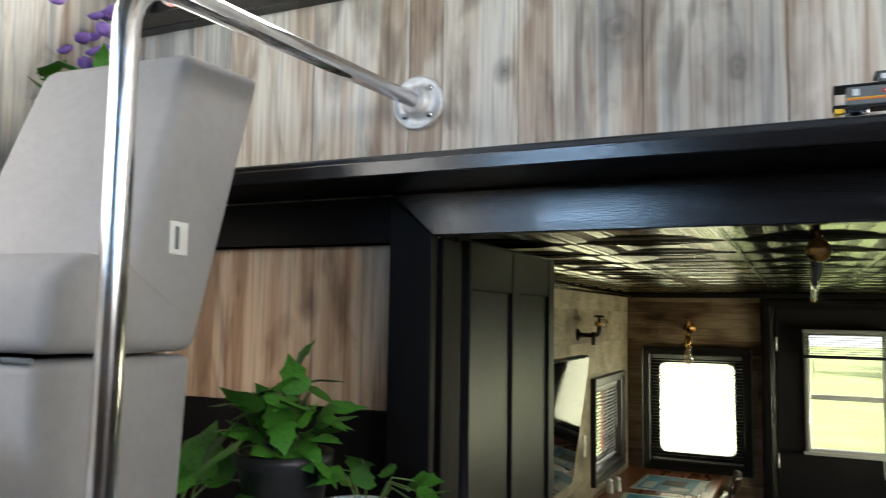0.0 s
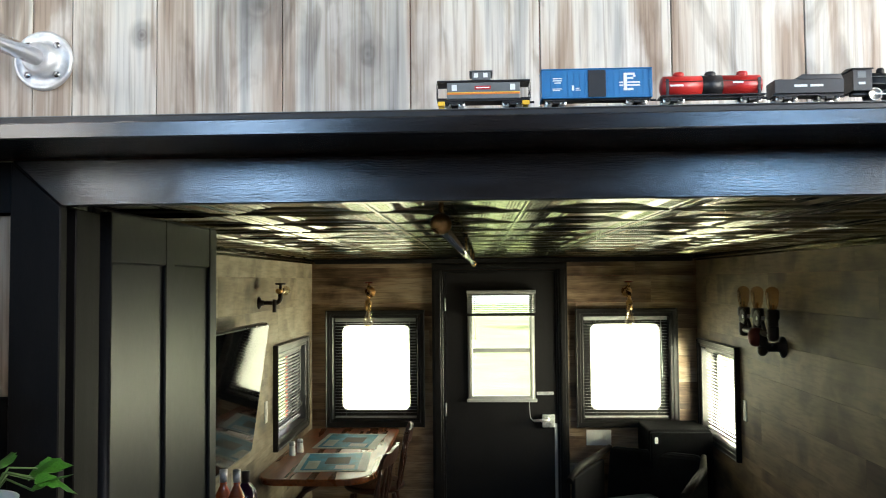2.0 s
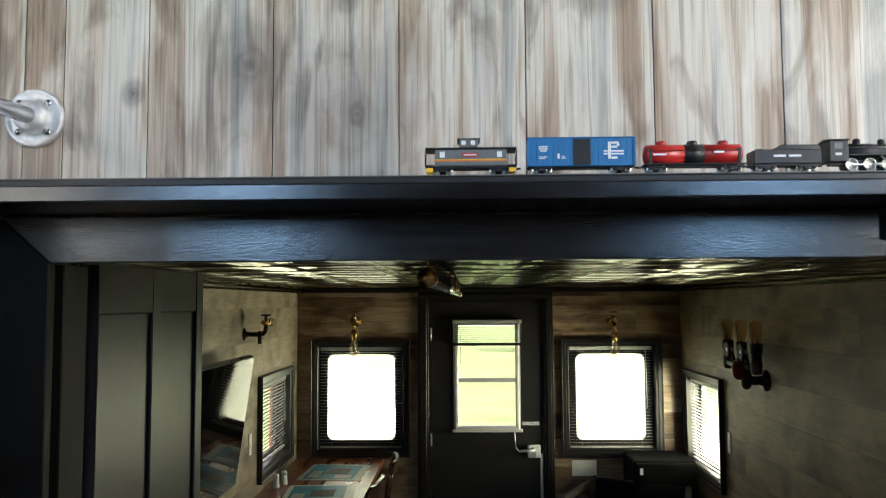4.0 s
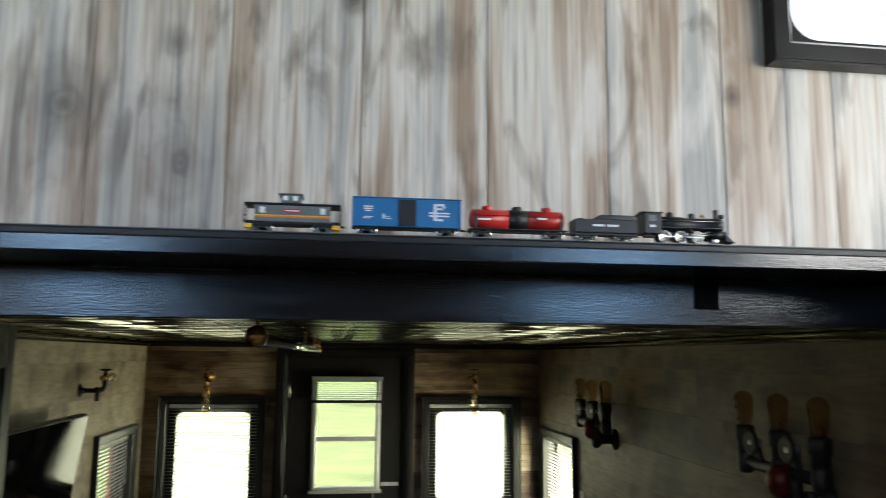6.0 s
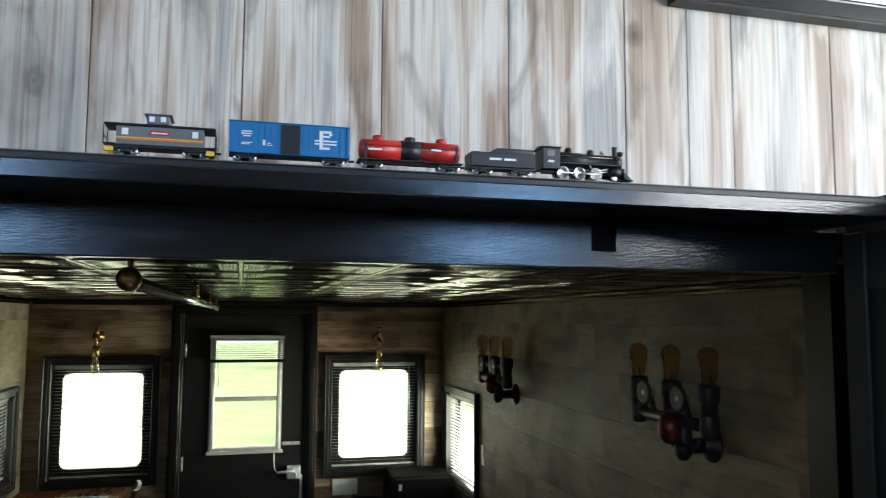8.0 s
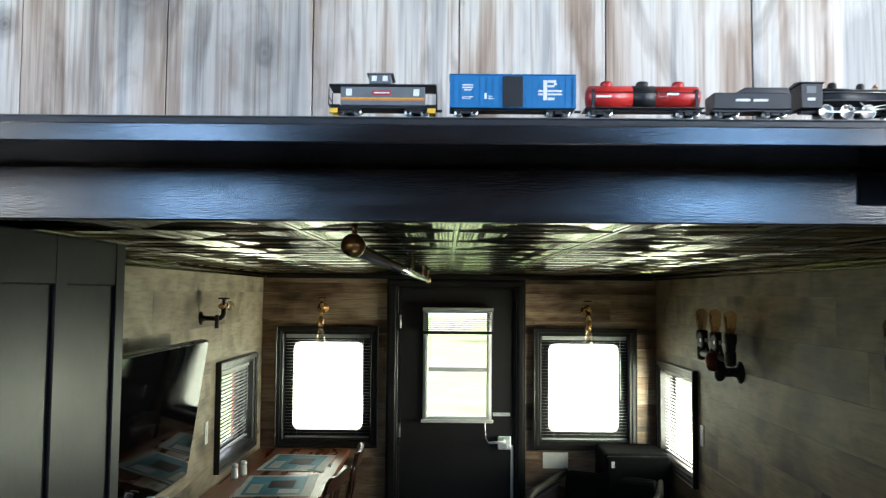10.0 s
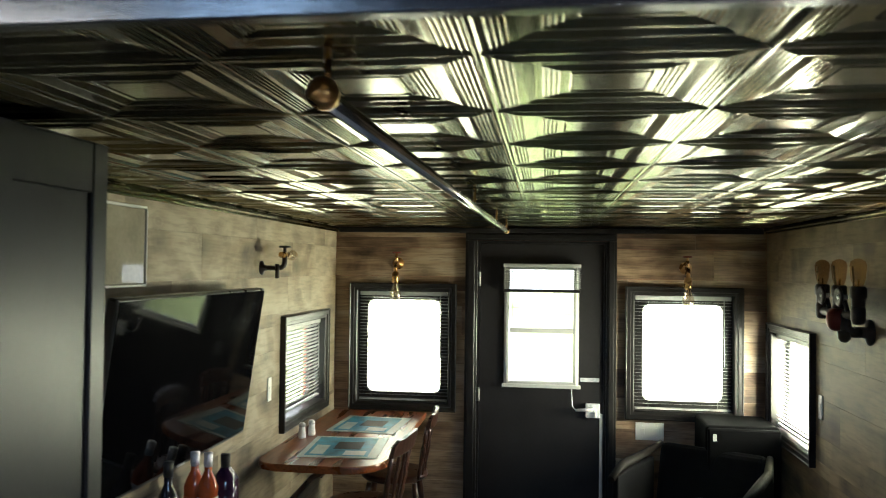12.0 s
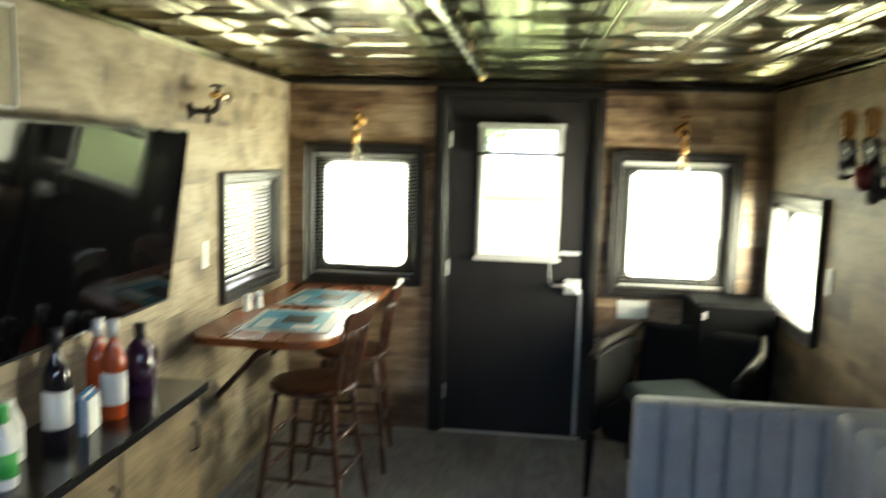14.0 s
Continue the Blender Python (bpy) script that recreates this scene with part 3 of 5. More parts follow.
def tin_ceiling():
    """Pressed tin squares: beaded edges, stepped rings and a raised panel with cut corners."""
    bm = bmesh.new()
    P = 0.345
    steps = [(0.0, -0.0034), (0.004, -0.003), (0.008, -0.0006), (0.011, 0.0)]
    for o in (0.016, 0.0235, 0.031, 0.0385):
        steps += [(o, 0.0), (o + 0.0022, -0.0017), (o + 0.0044, 0.0)]
    steps += [(0.050, 0.0), (0.053, 0.0004), (0.068, 0.0030), (0.071, 0.0034)]
    for o in (0.078, 0.0855, 0.093, 0.1005, 0.117):
        steps += [(o, 0.0034), (o + 0.0022, 0.0020), (o + 0.0044, 0.0034)]
    for i in range(9):
        for j in range(14):
            x, y = 0.193 + (i - 4) * P, 1.29 + (j - 1) * P
            rings = []
            for o, z in steps:
                h = P / 2 - o
                cx, cy = x + P / 2, y + P / 2
                rings.append([bm.verts.new((min(max(cx + a, XL), XR), min(max(cy + b, YW + 0.002), YE), ZC + z + 0.004)) for a, b in ((-h, -h), (h, -h), (h, h), (-h, h))])
            for a, b in zip(rings, rings[1:]):
                for k in range(4):
                    bm.faces.new((a[k], a[(k + 1) % 4], b[(k + 1) % 4], b[k]))
            bm.faces.new(rings[-1])
    bmesh.ops.remove_doubles(bm, verts=bm.verts, dist=0.0002)
    bmesh.ops.dissolve_degenerate(bm, edges=bm.edges, dist=0.0003)
    me = bpy.data.meshes.new("ceiling")
    bm.to_mesh(me)
    bm.free()
    me.materials.append(M_TIN)
    return tagged(new("ceiling", me), "pressed tin ceiling with square stepped panels", "ceiling", kind="structure")


tin_ceiling()
solid("roof", boxed(XL - 0.13, XR + 0.13, YW + 0.101, YE + 0.13, ZC + 0.03, ZC + 0.14), M_OUTER, "steel roof of the long room", "roof", kind="structure")
for nm, x0, x1 in (("crown_trim_left", XL, XL + 0.022), ("crown_trim_right", XR - 0.022, XR)):
    bm = bmesh.new()
    box(bm, x0, x1, YW + 0.1, YE, ZC - 0.022, ZC - 0.001, bevel=0.006)
    xs = (x0, x0 + 0.01) if x0 < 0 else (x1 - 0.01, x1)
    box(bm, *xs, YW + 0.1, YE, ZC - 0.034, ZC - 0.0225, bevel=0.003)
    solid(nm, bm, M_TIN, "thin tin moulding along the top of the wall", "trim", kind="structure")
solid("crown_trim_end", boxed(XL + 0.022, XR - 0.022, YE - 0.03, YE, ZC - 0.035, ZC - 0.001, bevel=0.006), M_FRAME, "dark moulding along the top of the end wall", "trim", kind="structure")

# ---- beam, casing, shelf ----
def prism(outline, y0, y1, bevel):
    """A board with a drawn outline (x, z), from y0 to y1."""
    bm = bmesh.new()
    a = [bm.verts.new((x, y0, z)) for x, z in outline]
    b = [bm.verts.new((x, y1, z)) for x, z in outline]
    bm.faces.new(a), bm.faces.new(list(reversed(b)))
    for i in range(len(a)):
        bm.faces.new((a[i], b[i], b[(i + 1) % len(a)], a[(i + 1) % len(a)]))
    bmesh.ops.recalc_face_normals(bm, faces=bm.faces)
    bmesh.ops.bevel(bm, geom=list(bm.edges), offset=bevel, segments=1, affect="EDGES", profile=0.5)
    return bm


beam = solid("beam_casing", prism([(-0.6615, 2.124), (-0.579, OT), (1.205, OT), (1.205, 2.124)], 1.018, YW - 0.001, 0.002), M_BLACK, "black painted casing board over the opening", "trim", kind="structure")
# The jamb's dull finish stands in for the shelf's shadow on this board.
part("frieze", boxed(CL, -0.6645, 1.0315, YW - 0.001, 2.042, 2.124, bevel=0.001), M_JAMB, beam, "black board under the shelf, dulled to stand in for the shelf shadow")
part("cover_plate", boxed(0.735, 0.775, 1.013, 1.0178, 2.078, 2.119, bevel=0.001), M_DARKFAB, beam, "small square black cover plate")
solid("post_casing", prism([(-0.6635, 0.0), (OL, 0.0), (OL, OT - 0.0005), (-0.6635, 2.1225)], 1.018, YW - 0.001, 0.002), M_JAMB, "black painted upright casing beside the opening", "trim", kind="structure")
solid("post_core", boxed(-0.663, OL - 0.02, YW, YW + 0.027, 0, OT - 0.001), M_JAMB, "dark timber behind the casing", "trim", kind="structure")
solid("jamb_left", boxed(OL - 0.019, OL - 0.001, YW + 0.028, YW + 0.11, 0, OT, bevel=0.002), M_JAMB, "dark brown door jamb", "trim", kind="structure")
shelf = thing("train_shelf", "long black painted shelf for a model train", "shelf")
part("board", boxed(CL, 1.172, 0.8565, YW - 0.001, 2.1265, 2.148, bevel=0.0015), M_BLACK, shelf)
part("edge_strip", boxed(CL, 1.172, 0.85, 0.856, 2.1255, 2.1485, bevel=0.002), M_BLACK, shelf, "satin black edge strip")
track = thing("model_track", "dark model railway track along the shelf", "track")
part("roadbed", boxed(CL + 0.01, 1.168, 0.866, 0.904, 2.1482, 2.1605, bevel=0.003), M_TBLACK, track)
for ry in (0.8768, 0.8932):
    part("rail", boxed(CL + 0.01, 1.168, ry - 0.0006, ry + 0.0006, 2.1605, 2.163), M_TGREY, track)


# ---- cabinets beside the opening ----
def panel_face(parent, x, y0, y1, z0, z1, out, material, stiles, proud=0.008):
    """Stiles and rails on a face across x; out: the way it faces."""
    def strip(n, a, b, c, d, k=1.0):
        p = sorted((x, x + out * proud * k))
        part(n, boxed(*p, a, b, c, d, bevel=0.003), material, parent)
    edges = [y0] + stiles + [y1]
    for i, s in enumerate(edges):
        w = 0.05
        a = min(max(s - w / 2, y0), y1 - w)
        strip("stile", a, a + w, z0, z1)
    strip("rail", y0 + 0.05, y1 - 0.05, z1 - 0.10, z1 - 0.001, 0.9)
    strip("rail", y0 + 0.05, y1 - 0.05, z0 + 0.001, z0 + 0.12, 0.9)


closet = thing("closet", "tall grey panelled closet from floor to ceiling", "closet")
part("body", boxed(XL + 0.001, -0.605, YW + 0.112, 1.80, 0, ZC - 0.02, bevel=0.003), M_CLOSET, closet)
panel_face(closet, -0.605, 1.16, 1.80, 0.002, ZC - 0.022, 1, M_CLOSET, [1.50])
part("corner_bead", tubed([(-0.592, 1.19, 0.01), (-0.592, 1.19, ZC - 0.03)], 0.012, 10), M_CLOSET, closet)
locker = thing("locker", "tall charcoal locker with a panelled side", "locker")
part("body", boxed(1.215, CR - 0.001, 0.0, 1.012, 0, 2.155, bevel=0.003), M_CHAR, locker)
panel_face(locker, 1.215, 0.0, 1.012, 0.002, 2.12, -1, M_CHAR, [])
part("top", boxed(1.195, CR - 0.001, -0.01, 1.012, 2.1555, 2.172, bevel=0.003), M_CHAR, locker)
platform = solid("seat_platform", boxed(CL + 0.001, -0.57, -1.3, 1.014, 0, 1.2, bevel=0.006), M_CHAR, "raised dark platform for the cupola seat", "platform", kind="structure")


# ---- the end door ----
door = thing("door_1", "closed charcoal door with a small sash window in its upper half", "door", pose(0, YE, 0), kind="structure")
D0, D1 = ED[0], ED[1]
LX0, LX1, LZ0, LZ1 = 0.01, 0.49, 1.06, 1.85
bm = bmesh.new()
for a, b, c, d in ((D0 + 0.02, LX0, 0.01, 1.98), (LX1, D1 - 0.02, 0.01, 1.98), (LX0, LX1, 0.01, LZ0), (LX0, LX1, LZ1, 1.98)):
    box(bm, a, b, 0.0, 0.045, c, d)
part("slab", bm, M_DOOR, door)
bm = bmesh.new()
for a, b, c, d in ((D0, D0 + 0.018, 0, 2.0), (D1 - 0.018, D1, 0, 2.0), (D0 + 0.018, D1 - 0.018, 1.983, 2.0)):
    box(bm, a, b, -0.004, 0.12, c, d)
part("jamb", bm, M_FRAME, door)
bm = bmesh.new()
for a, b, c, d in ((D0 + 0.012, D0 + 0.036, 0.0, 1.99), (D1 - 0.036, D1 - 0.012, 0.0, 1.99), (D0 + 0.036, D1 - 0.036, 1.966, 1.99), (D0 + 0.036, D1 - 0.036, 0.012, 0.03)):
    box(bm, a, b, 0.047, 0.065, c, d)
part("door_stop", bm, M_FRAME, door)
for a, b in ((D0 - 0.075, D0 + 0.004), (D1 - 0.004, D1 + 0.06)):
    bm = boxed(a, b, -0.022, -0.001, 0, 2.0, bevel=0.003)
    box(bm, a + 0.016, b - 0.016, -0.03, -0.0225, 0, 2.0, bevel=0.003)
    part("casing", bm, M_FRAME, door)
bm = boxed(D0 - 0.075, D1 + 0.06, -0.022, -0.001, 2.001, 2.05, bevel=0.003)
box(bm, D0 - 0.06, D1 + 0.05, -0.03, -0.0225, 2.012, 2.04, bevel=0.003)
part("casing", bm, M_FRAME, door)
part("threshold", boxed(D0, D1, -0.03, 0.12, 0.0, 0.012, bevel=0.004), M_ALU, door, "aluminium threshold")
# Narrow pale strip up the lower half of the door's right edge.
part("pale_strip", boxed(D1 - 0.042, D1 - 0.022, -0.006, -0.001, 0.02, 0.9, bevel=0.002), M_ALU, door, "narrow pale strip along the lower door edge")
part("bolt_plate", boxed(0.50, 0.62, -0.008, -0.001, 1.10, 1.125, bevel=0.002), M_STEEL, door, "steel bolt plate")
lk = part("lock_box", boxed(0.535, 0.625, -0.03, -0.001, 0.875, 0.965, bevel=0.006, seg=2), M_STEEL, door, "brushed steel lock box")
part("lever", tubed([(0.575, -0.03, 0.935), (0.575, -0.06, 0.935), (0.545, -0.066, 0.933), (0.47, -0.064, 0.928)], [0.012, 0.011, 0.011, 0.008], 10), M_STEEL, lk)
part("thumb_turn", boxed(0.59, 0.604, -0.044, -0.0305, 0.885, 0.912, bevel=0.003), M_STEEL, lk)
part("chain", tubed([(0.445, -0.012, 1.07), (0.447, -0.014, 1.0), (0.452, -0.02, 0.945), (0.47, -0.035, 0.925)], 0.003, 6), M_STEEL, lk)
for hz_ in (0.25, 1.0, 1.75):
    part("hinge", tubed([(D0 + 0.019, -0.008, hz_ - 0.045), (D0 + 0.019, -0.008, hz_ + 0.045)], 0.007, 8), M_STEEL, door)
sash = part("sash", picture_frame(bmesh.new(), LX1 - LX0 - 0.07, LZ1 - LZ0 - 0.07, [(0, 0.03), (0, -0.012), (0.006, -0.016), (0.02, -0.016), (0.026, -0.01), (0.035, -0.01), (0.035, 0.0)]), M_ALU, door, "white aluminium sash frame")
sash.matrix_basis = pose((LX0 + LX1) / 2, 0, (LZ0 + LZ1) / 2)
part("meeting_rail", boxed(LX0 + 0.03, LX1 - 0.03, -0.012, 0.03, 1.405, 1.435, bevel=0.003), M_ALU, door, "white aluminium rail")
part("sill", boxed(LX0 - 0.01, LX1 + 0.012, -0.03, -0.0165, LZ0 - 0.006, LZ0 + 0.018, bevel=0.004), M_ALU, door, "white aluminium sill")
for a, b in ((LZ0 + 0.03, 1.41), (1.43, LZ1 - 0.03)):
    p = part("pane", boxed(LX0 + 0.03, LX1 - 0.03, 0.012, 0.016, a, b), M_PANE, door)
    p.visible_shadow = False
bl = thing("window_blind", "short white blind gathered at the top of the door window", "blind", pose(0, YE, 0), "venetian blinds")
part("headrail", boxed(LX0 - 0.005, LX1 + 0.01, -0.045, -0.018, 1.825, 1.852, bevel=0.003), M_SLAT, bl)
sl = mesh_of("slat", boxed(LX0 - 0.004, LX1 + 0.009, -0.0115, 0.0115, -0.0006, 0.0006), M_SLAT)
for i in range(9):
    s = part("slat", sl, None, bl)
    s.matrix_basis = pose(0, -0.031, 1.815 - 0.0145 * i, -9)
part("bottom_rail", boxed(LX0 - 0.004, LX1 + 0.009, -0.042, -0.021, 1.668, 1.688, bevel=0.003), M_FRAME, bl)
part("cord", tubed([(LX0 + 0.05, -0.02, 1.82), (LX0 + 0.055, -0.019, 1.5)], 0.002, 5), M_SLAT, bl)


# ---- lamps ----
def bulb_lamp(m):
    """A short brass pipe wall lamp with a tap handle and a clear bulb that hangs down."""
    la = thing("wall_lamp", "brass pipe wall lamp with a hanging clear bulb above the window", "wall lamp", m, "brass pipe wall lamps")
    part("wall_flange", lathed([(0.0, 0), (0.03, 0), (0.03, 0.005), (0.014, 0.012), (0.012, 0.024), (0.0, 0.024)], 18, pose(0, 0, 0, 90)), M_BRASS, la)
    part("pipe", tubed([(0, -0.02, 0), (0, -0.055, 0)] + arc((0, -0.055, -0.02), 0.02, 90, 180, 5) + [(0, -0.075, -0.05)], 0.0105, 10), M_BRASS, la)
    part("valve", tubed([(0, -0.055, 0.005), (0, -0.055, 0.05)], [0.011, 0.006], 10), M_BRASS, la)
    part("valve_handle", lathed([(0.0, 0), (0.022, 0.0), (0.025, 0.004), (0.022, 0.008), (0.0, 0.008)], 12, pose(0, -0.055, 0.05)), M_COPPER, la, "red valve wheel")
    part("socket", lathed([(0.0, 0), (0.017, 0), (0.019, -0.02), (0.019, -0.05), (0.015, -0.055), (0.0, -0.055)], 14, pose(0, -0.075, -0.045)), M_BRASS, la)
    bulb = part("bulb", lathed([(0.012, 0), (0.014, -0.012), (0.024, -0.035), (0.029, -0.055), (0.026, -0.075), (0.014, -0.09), (0.0, -0.094)], 16, pose(0, -0.075, -0.098)), M_BULB, la, "clear glass bulb")
    part("filament_or_glint", tubed([(0, -0.075, -0.10), (0.006, -0.075, -0.15), (0, -0.075, -0.13), (-0.006, -0.075, -0.15), (0, -0.075, -0.10)], 0.0012, 5), M_BRASS, bulb)
    return la


lamp = bulb_lamp(pose(-0.695, YE, 1.845))
lamp.scale = (1.3, 1.3, 1.3)
copy_thing(lamp, pose(1.15, YE, 1.835))
side_lamp = thing("wall_lamp", "black iron pipe wall lamp with a clear bulb", "wall lamp", pose(XL, 4.0, 1.81, 0, 0, 90), "brass pipe wall lamps")
part("wall_flange", lathed([(0.0, 0), (0.035, 0), (0.035, 0.006), (0.016, 0.014), (0.014, 0.03), (0.0, 0.03)], 18, pose(0, 0, 0, 90)), M_IRON, side_lamp)
part("pipe", tubed([(0, -0.02, 0), (0, -0.09, 0)] + arc((0, -0.09, 0.03), 0.03, -90, -180, 5) + [(0, -0.12, 0.06)], 0.013, 10), M_IRON, side_lamp)
part("cross_pipe", tubed([(-0.05, -0.12, 0.065), (0.055, -0.12, 0.065)], 0.015, 10), M_BRASS, side_lamp, "brass cross pipe")
part("valve_handle", lathed([(0.0, 0), (0.028, 0.0), (0.031, 0.005), (0.028, 0.01), (0.0, 0.01)], 12, pose(0, -0.12, 0.10)), M_IRON, side_lamp)
part("valve", tubed([(0, -0.12, 0.06), (0, -0.12, 0.10)], 0.009, 8), M_IRON, side_lamp)
part("drop_pipe", tubed([(-0.05, -0.10, 0.02), (-0.05, -0.10, -0.05)], 0.011, 8), M_IRON, side_lamp)
part("bulb", lathed([(0.012, 0), (0.014, 0.012), (0.024, 0.035), (0.027, 0.055), (0.022, 0.075), (0.0, 0.088)], 14, pose(0.055, -0.12, 0.065, 0, 90)), M_BULB, side_lamp, "clear glass bulb")


def pipe_sconce(m):
    """Three upright tube bulbs on black pipe fittings, with valve wheels between them."""
    la = thing("pipe_sconce", "black iron pipe wall sconce with three upright amber tube bulbs", "sconce", m, "triple pipe sconces")
    part("wall_flange", lathed([(0.0, 0), (0.055, 0), (0.055, 0.007), (0.026, 0.018), (0.022, 0.05), (0.0, 0.05)], 20, pose(0.12, 0, -0.135, 90)), M_IRON, la)
    part("drop_pipe", tubed([(0.12, -0.04, -0.135), (0.12, -0.07, -0.135)] + arc((0.12, -0.07, -0.105), 0.03, -90, -180, 5) + [(0.12, -0.10, -0.06)], 0.024, 12), M_IRON, la)
    part("end_plug", lathed([(0.0, -0.03), (0.014, -0.028), (0.026, -0.012), (0.028, 0.012), (0.022, 0.02), (0.0, 0.02)], 14, pose(0.12, -0.105, -0.15)), M_IRON, la)
    part("valve_body", lathed([(0.0, -0.05), (0.026, -0.046), (0.040, -0.03), (0.046, 0.0), (0.040, 0.03), (0.026, 0.046), (0.0, 0.05)], 18, pose(0.085, -0.12, -0.085)), M_COPPER, la, "dark red valve body")
    part("loop_pipe", tubed([(0.05, -0.10, -0.05), (0.05, -0.10, -0.10)] + arc((0.08, -0.10, -0.105), 0.03, 180, 270, 5, "xz") + [(0.12, -0.10, -0.135)], 0.017, 10), M_IRON, la)
    part("header_pipe", tubed([(-0.155, -0.10, -0.06), (0.255, -0.10, -0.06)], 0.019, 12), M_IRON, la)
    for k, sx in enumerate((-0.155, 0.05, 0.255)):
        part("elbow", lathed([(0.0, -0.04), (0.016, -0.04), (0.024, -0.034), (0.028, -0.022), (0.028, 0.024), (0.024, 0.034), (0.0, 0.034)], 12, pose(sx, -0.10, -0.055)), M_IRON, la)
        part("socket", lathed([(0.0, 0), (0.020, 0), (0.026, 0.008), (0.026, 0.035), (0.032, 0.040), (0.032, 0.078), (0.027, 0.086), (0.0, 0.086)], 14, pose(sx, -0.10, -0.024)), M_IRON, la)
        b = part("bulb", lathed([(0.018, 0), (0.021, 0.01), (0.027, 0.03), (0.032, 0.085), (0.027, 0.102), (0.012, 0.112), (0.0, 0.114)], 16, pose(sx, -0.10, 0.062)), M_AMBER, la, "amber glass tube bulb")
        # Added nickel rod in place of the window's reflection along the bulb's edge.
        part("filament_or_glint", tubed([(sx - 0.020, -0.110, 0.063), (sx - 0.028, -0.114, 0.145)], 0.0042, 6), M_NICKEL, b, "pale rod standing in for the window glint on the glass")
        part("filament_or_glint", tubed([(sx + 0.006, -0.10, 0.063), (sx + 0.005, -0.10, 0.09)], 0.003, 6), M_BRASS, b)
    for sx in (-0.052, 0.152):
        w = part("valve_wheel", lathed([(0.024, 0), (0.036, -0.004), (0.043, 0.002), (0.036, 0.011), (0.024, 0.006)], 16, pose(sx, -0.135, 0.015, 90)), M_IRON, la)
        part("spoke", boxed(sx - 0.034, sx + 0.034, -0.141, -0.135, 0.011, 0.019, bevel=0.001), M_IRON, w)
        part("spoke", boxed(sx - 0.004, sx + 0.004, -0.1405, -0.1352, -0.019, 0.049, bevel=0.001), M_IRON, w)
        part("hub", lathed([(0.0, 0), (0.010, 0), (0.010, 0.04), (0.0, 0.04)], 10, pose(sx, -0.103, 0.015, 90)), M_STEEL, w)
        part("stem", tubed([(sx, -0.10, -0.06), (sx, -0.115, 0.0)], 0.010, 8), M_IRON, w)
    return la


sc = pipe_sconce(pose(XR, 3.94, 1.705, 0, 0, -90))
copy_thing(sc, pose(XR, 2.17, 1.715, 0, 0, -90))

# ---- rail on the ceiling ----
rail = thing("ceiling_rail", "long chrome grab rail hung under the tin ceiling", "rail")
part("bar", tubed([(0.018, 1.24, 2.027), (0.062, 4.55, 2.027)], 0.0125, 14), M_CHROME, rail)
part("end_cap", lathed([(0.0, -0.02), (0.012, -0.018), (0.02, -0.006), (0.02, 0.006), (0.012, 0.018), (0.0, 0.02)], 16, pose(0.018, 1.235, 2.03, 90)), M_BRASS, rail, "dark round end cap")
part("end_cap", lathed([(0.0, -0.018), (0.014, -0.014), (0.017, 0), (0.014, 0.014), (0.0, 0.018)], 14, pose(0.062, 4.55, 2.027, 90)), M_BRASS, rail)
for y in (1.25, 2.9, 3.85, 4.53):
    part("hanger", tubed([(0.018 + 0.0133 * (y - 1.24), y, 2.035), (0.018 + 0.0133 * (y - 1.24), y, ZC + 0.004)], 0.005, 8), M_BRASS, rail)

# ---- television, poster, switches ----
tv = thing("television", "large black flat television on the side wall, switched off", "television", pose(XL + 0.10, 3.05, 1.40, 0, 8, 0))
part("case", boxed(-0.025, 0.012, -0.59, 0.59, -0.325, 0.325, bevel=0.006), M_TVFRAME, tv)
part("screen", boxed(0.0122, 0.0150, -0.58, 0.58, -0.308, 0.316), M_TV, tv, "glossy black screen")
part("logo", boxed(0.0124, 0.0145, -0.03, 0.03, -0.320, -0.314), M_ALU, tv)
part("wall_mount", boxed(-0.075, -0.026, -0.2, 0.2, -0.15, 0.12, bevel=0.004), M_TVFRAME, tv)
po = thing("wall_poster", "pale framed print behind shiny acrylic high on the wall", "picture", pose(XL, 2.50, 1.885))
part("backing", boxed(0.001, 0.010, -0.37, 0.37, -0.13, 0.13, bevel=0.002), plain("faded_print", (0.30, 0.27, 0.21), 0.04, 0, 0.25, 7, 0), po)
part("frame", boxed(0.001, 0.016, -0.375, 0.375, -0.140, -0.131, bevel=0.002), M_ALU, po)
part("frame", boxed(0.001, 0.016, -0.375, 0.375, 0.131, 0.140, bevel=0.002), M_ALU, po)
part("frame", boxed(0.001, 0.016, 0.371, 0.378, -0.1305, 0.1305, bevel=0.002), M_ALU, po)


def switch(m, w, h, n, label):
    s = thing("wall_switch", label, "switch", m)
    part("cover", boxed(-w / 2, w / 2, -0.007, 0.0, -h / 2, h / 2, bevel=0.003, seg=2), M_WHITE, s)
    for i in range(n):
        x = (i - (n - 1) / 2) * w / n
        part("rocker", boxed(x - 0.012, x + 0.012, -0.011, -0.0072, -0.02, 0.02, bevel=0.002), M_WHITE, s)
        for sz in (-0.035, 0.035):
            part("screw", lathed([(0.0, 0), (0.003, 0), (0.002, 0.001), (0, 0.001)], 8, pose(x, -0.0072, sz, 90)), M_STEEL, s)
    return s


switch(pose(XL, 4.13, 1.19, 0, 0, 90), 0.05, 0.12, 1, "narrow white switch beside the side window")
switch(pose(XR, 4.40, 1.15, 0, 0, -90), 0.05, 0.12, 1, "narrow white switch beside the window over the armchair")
switch(pose(0.935, YE, 0.80), 0.175, 0.11, 2, "wide white switch plate under the end window")

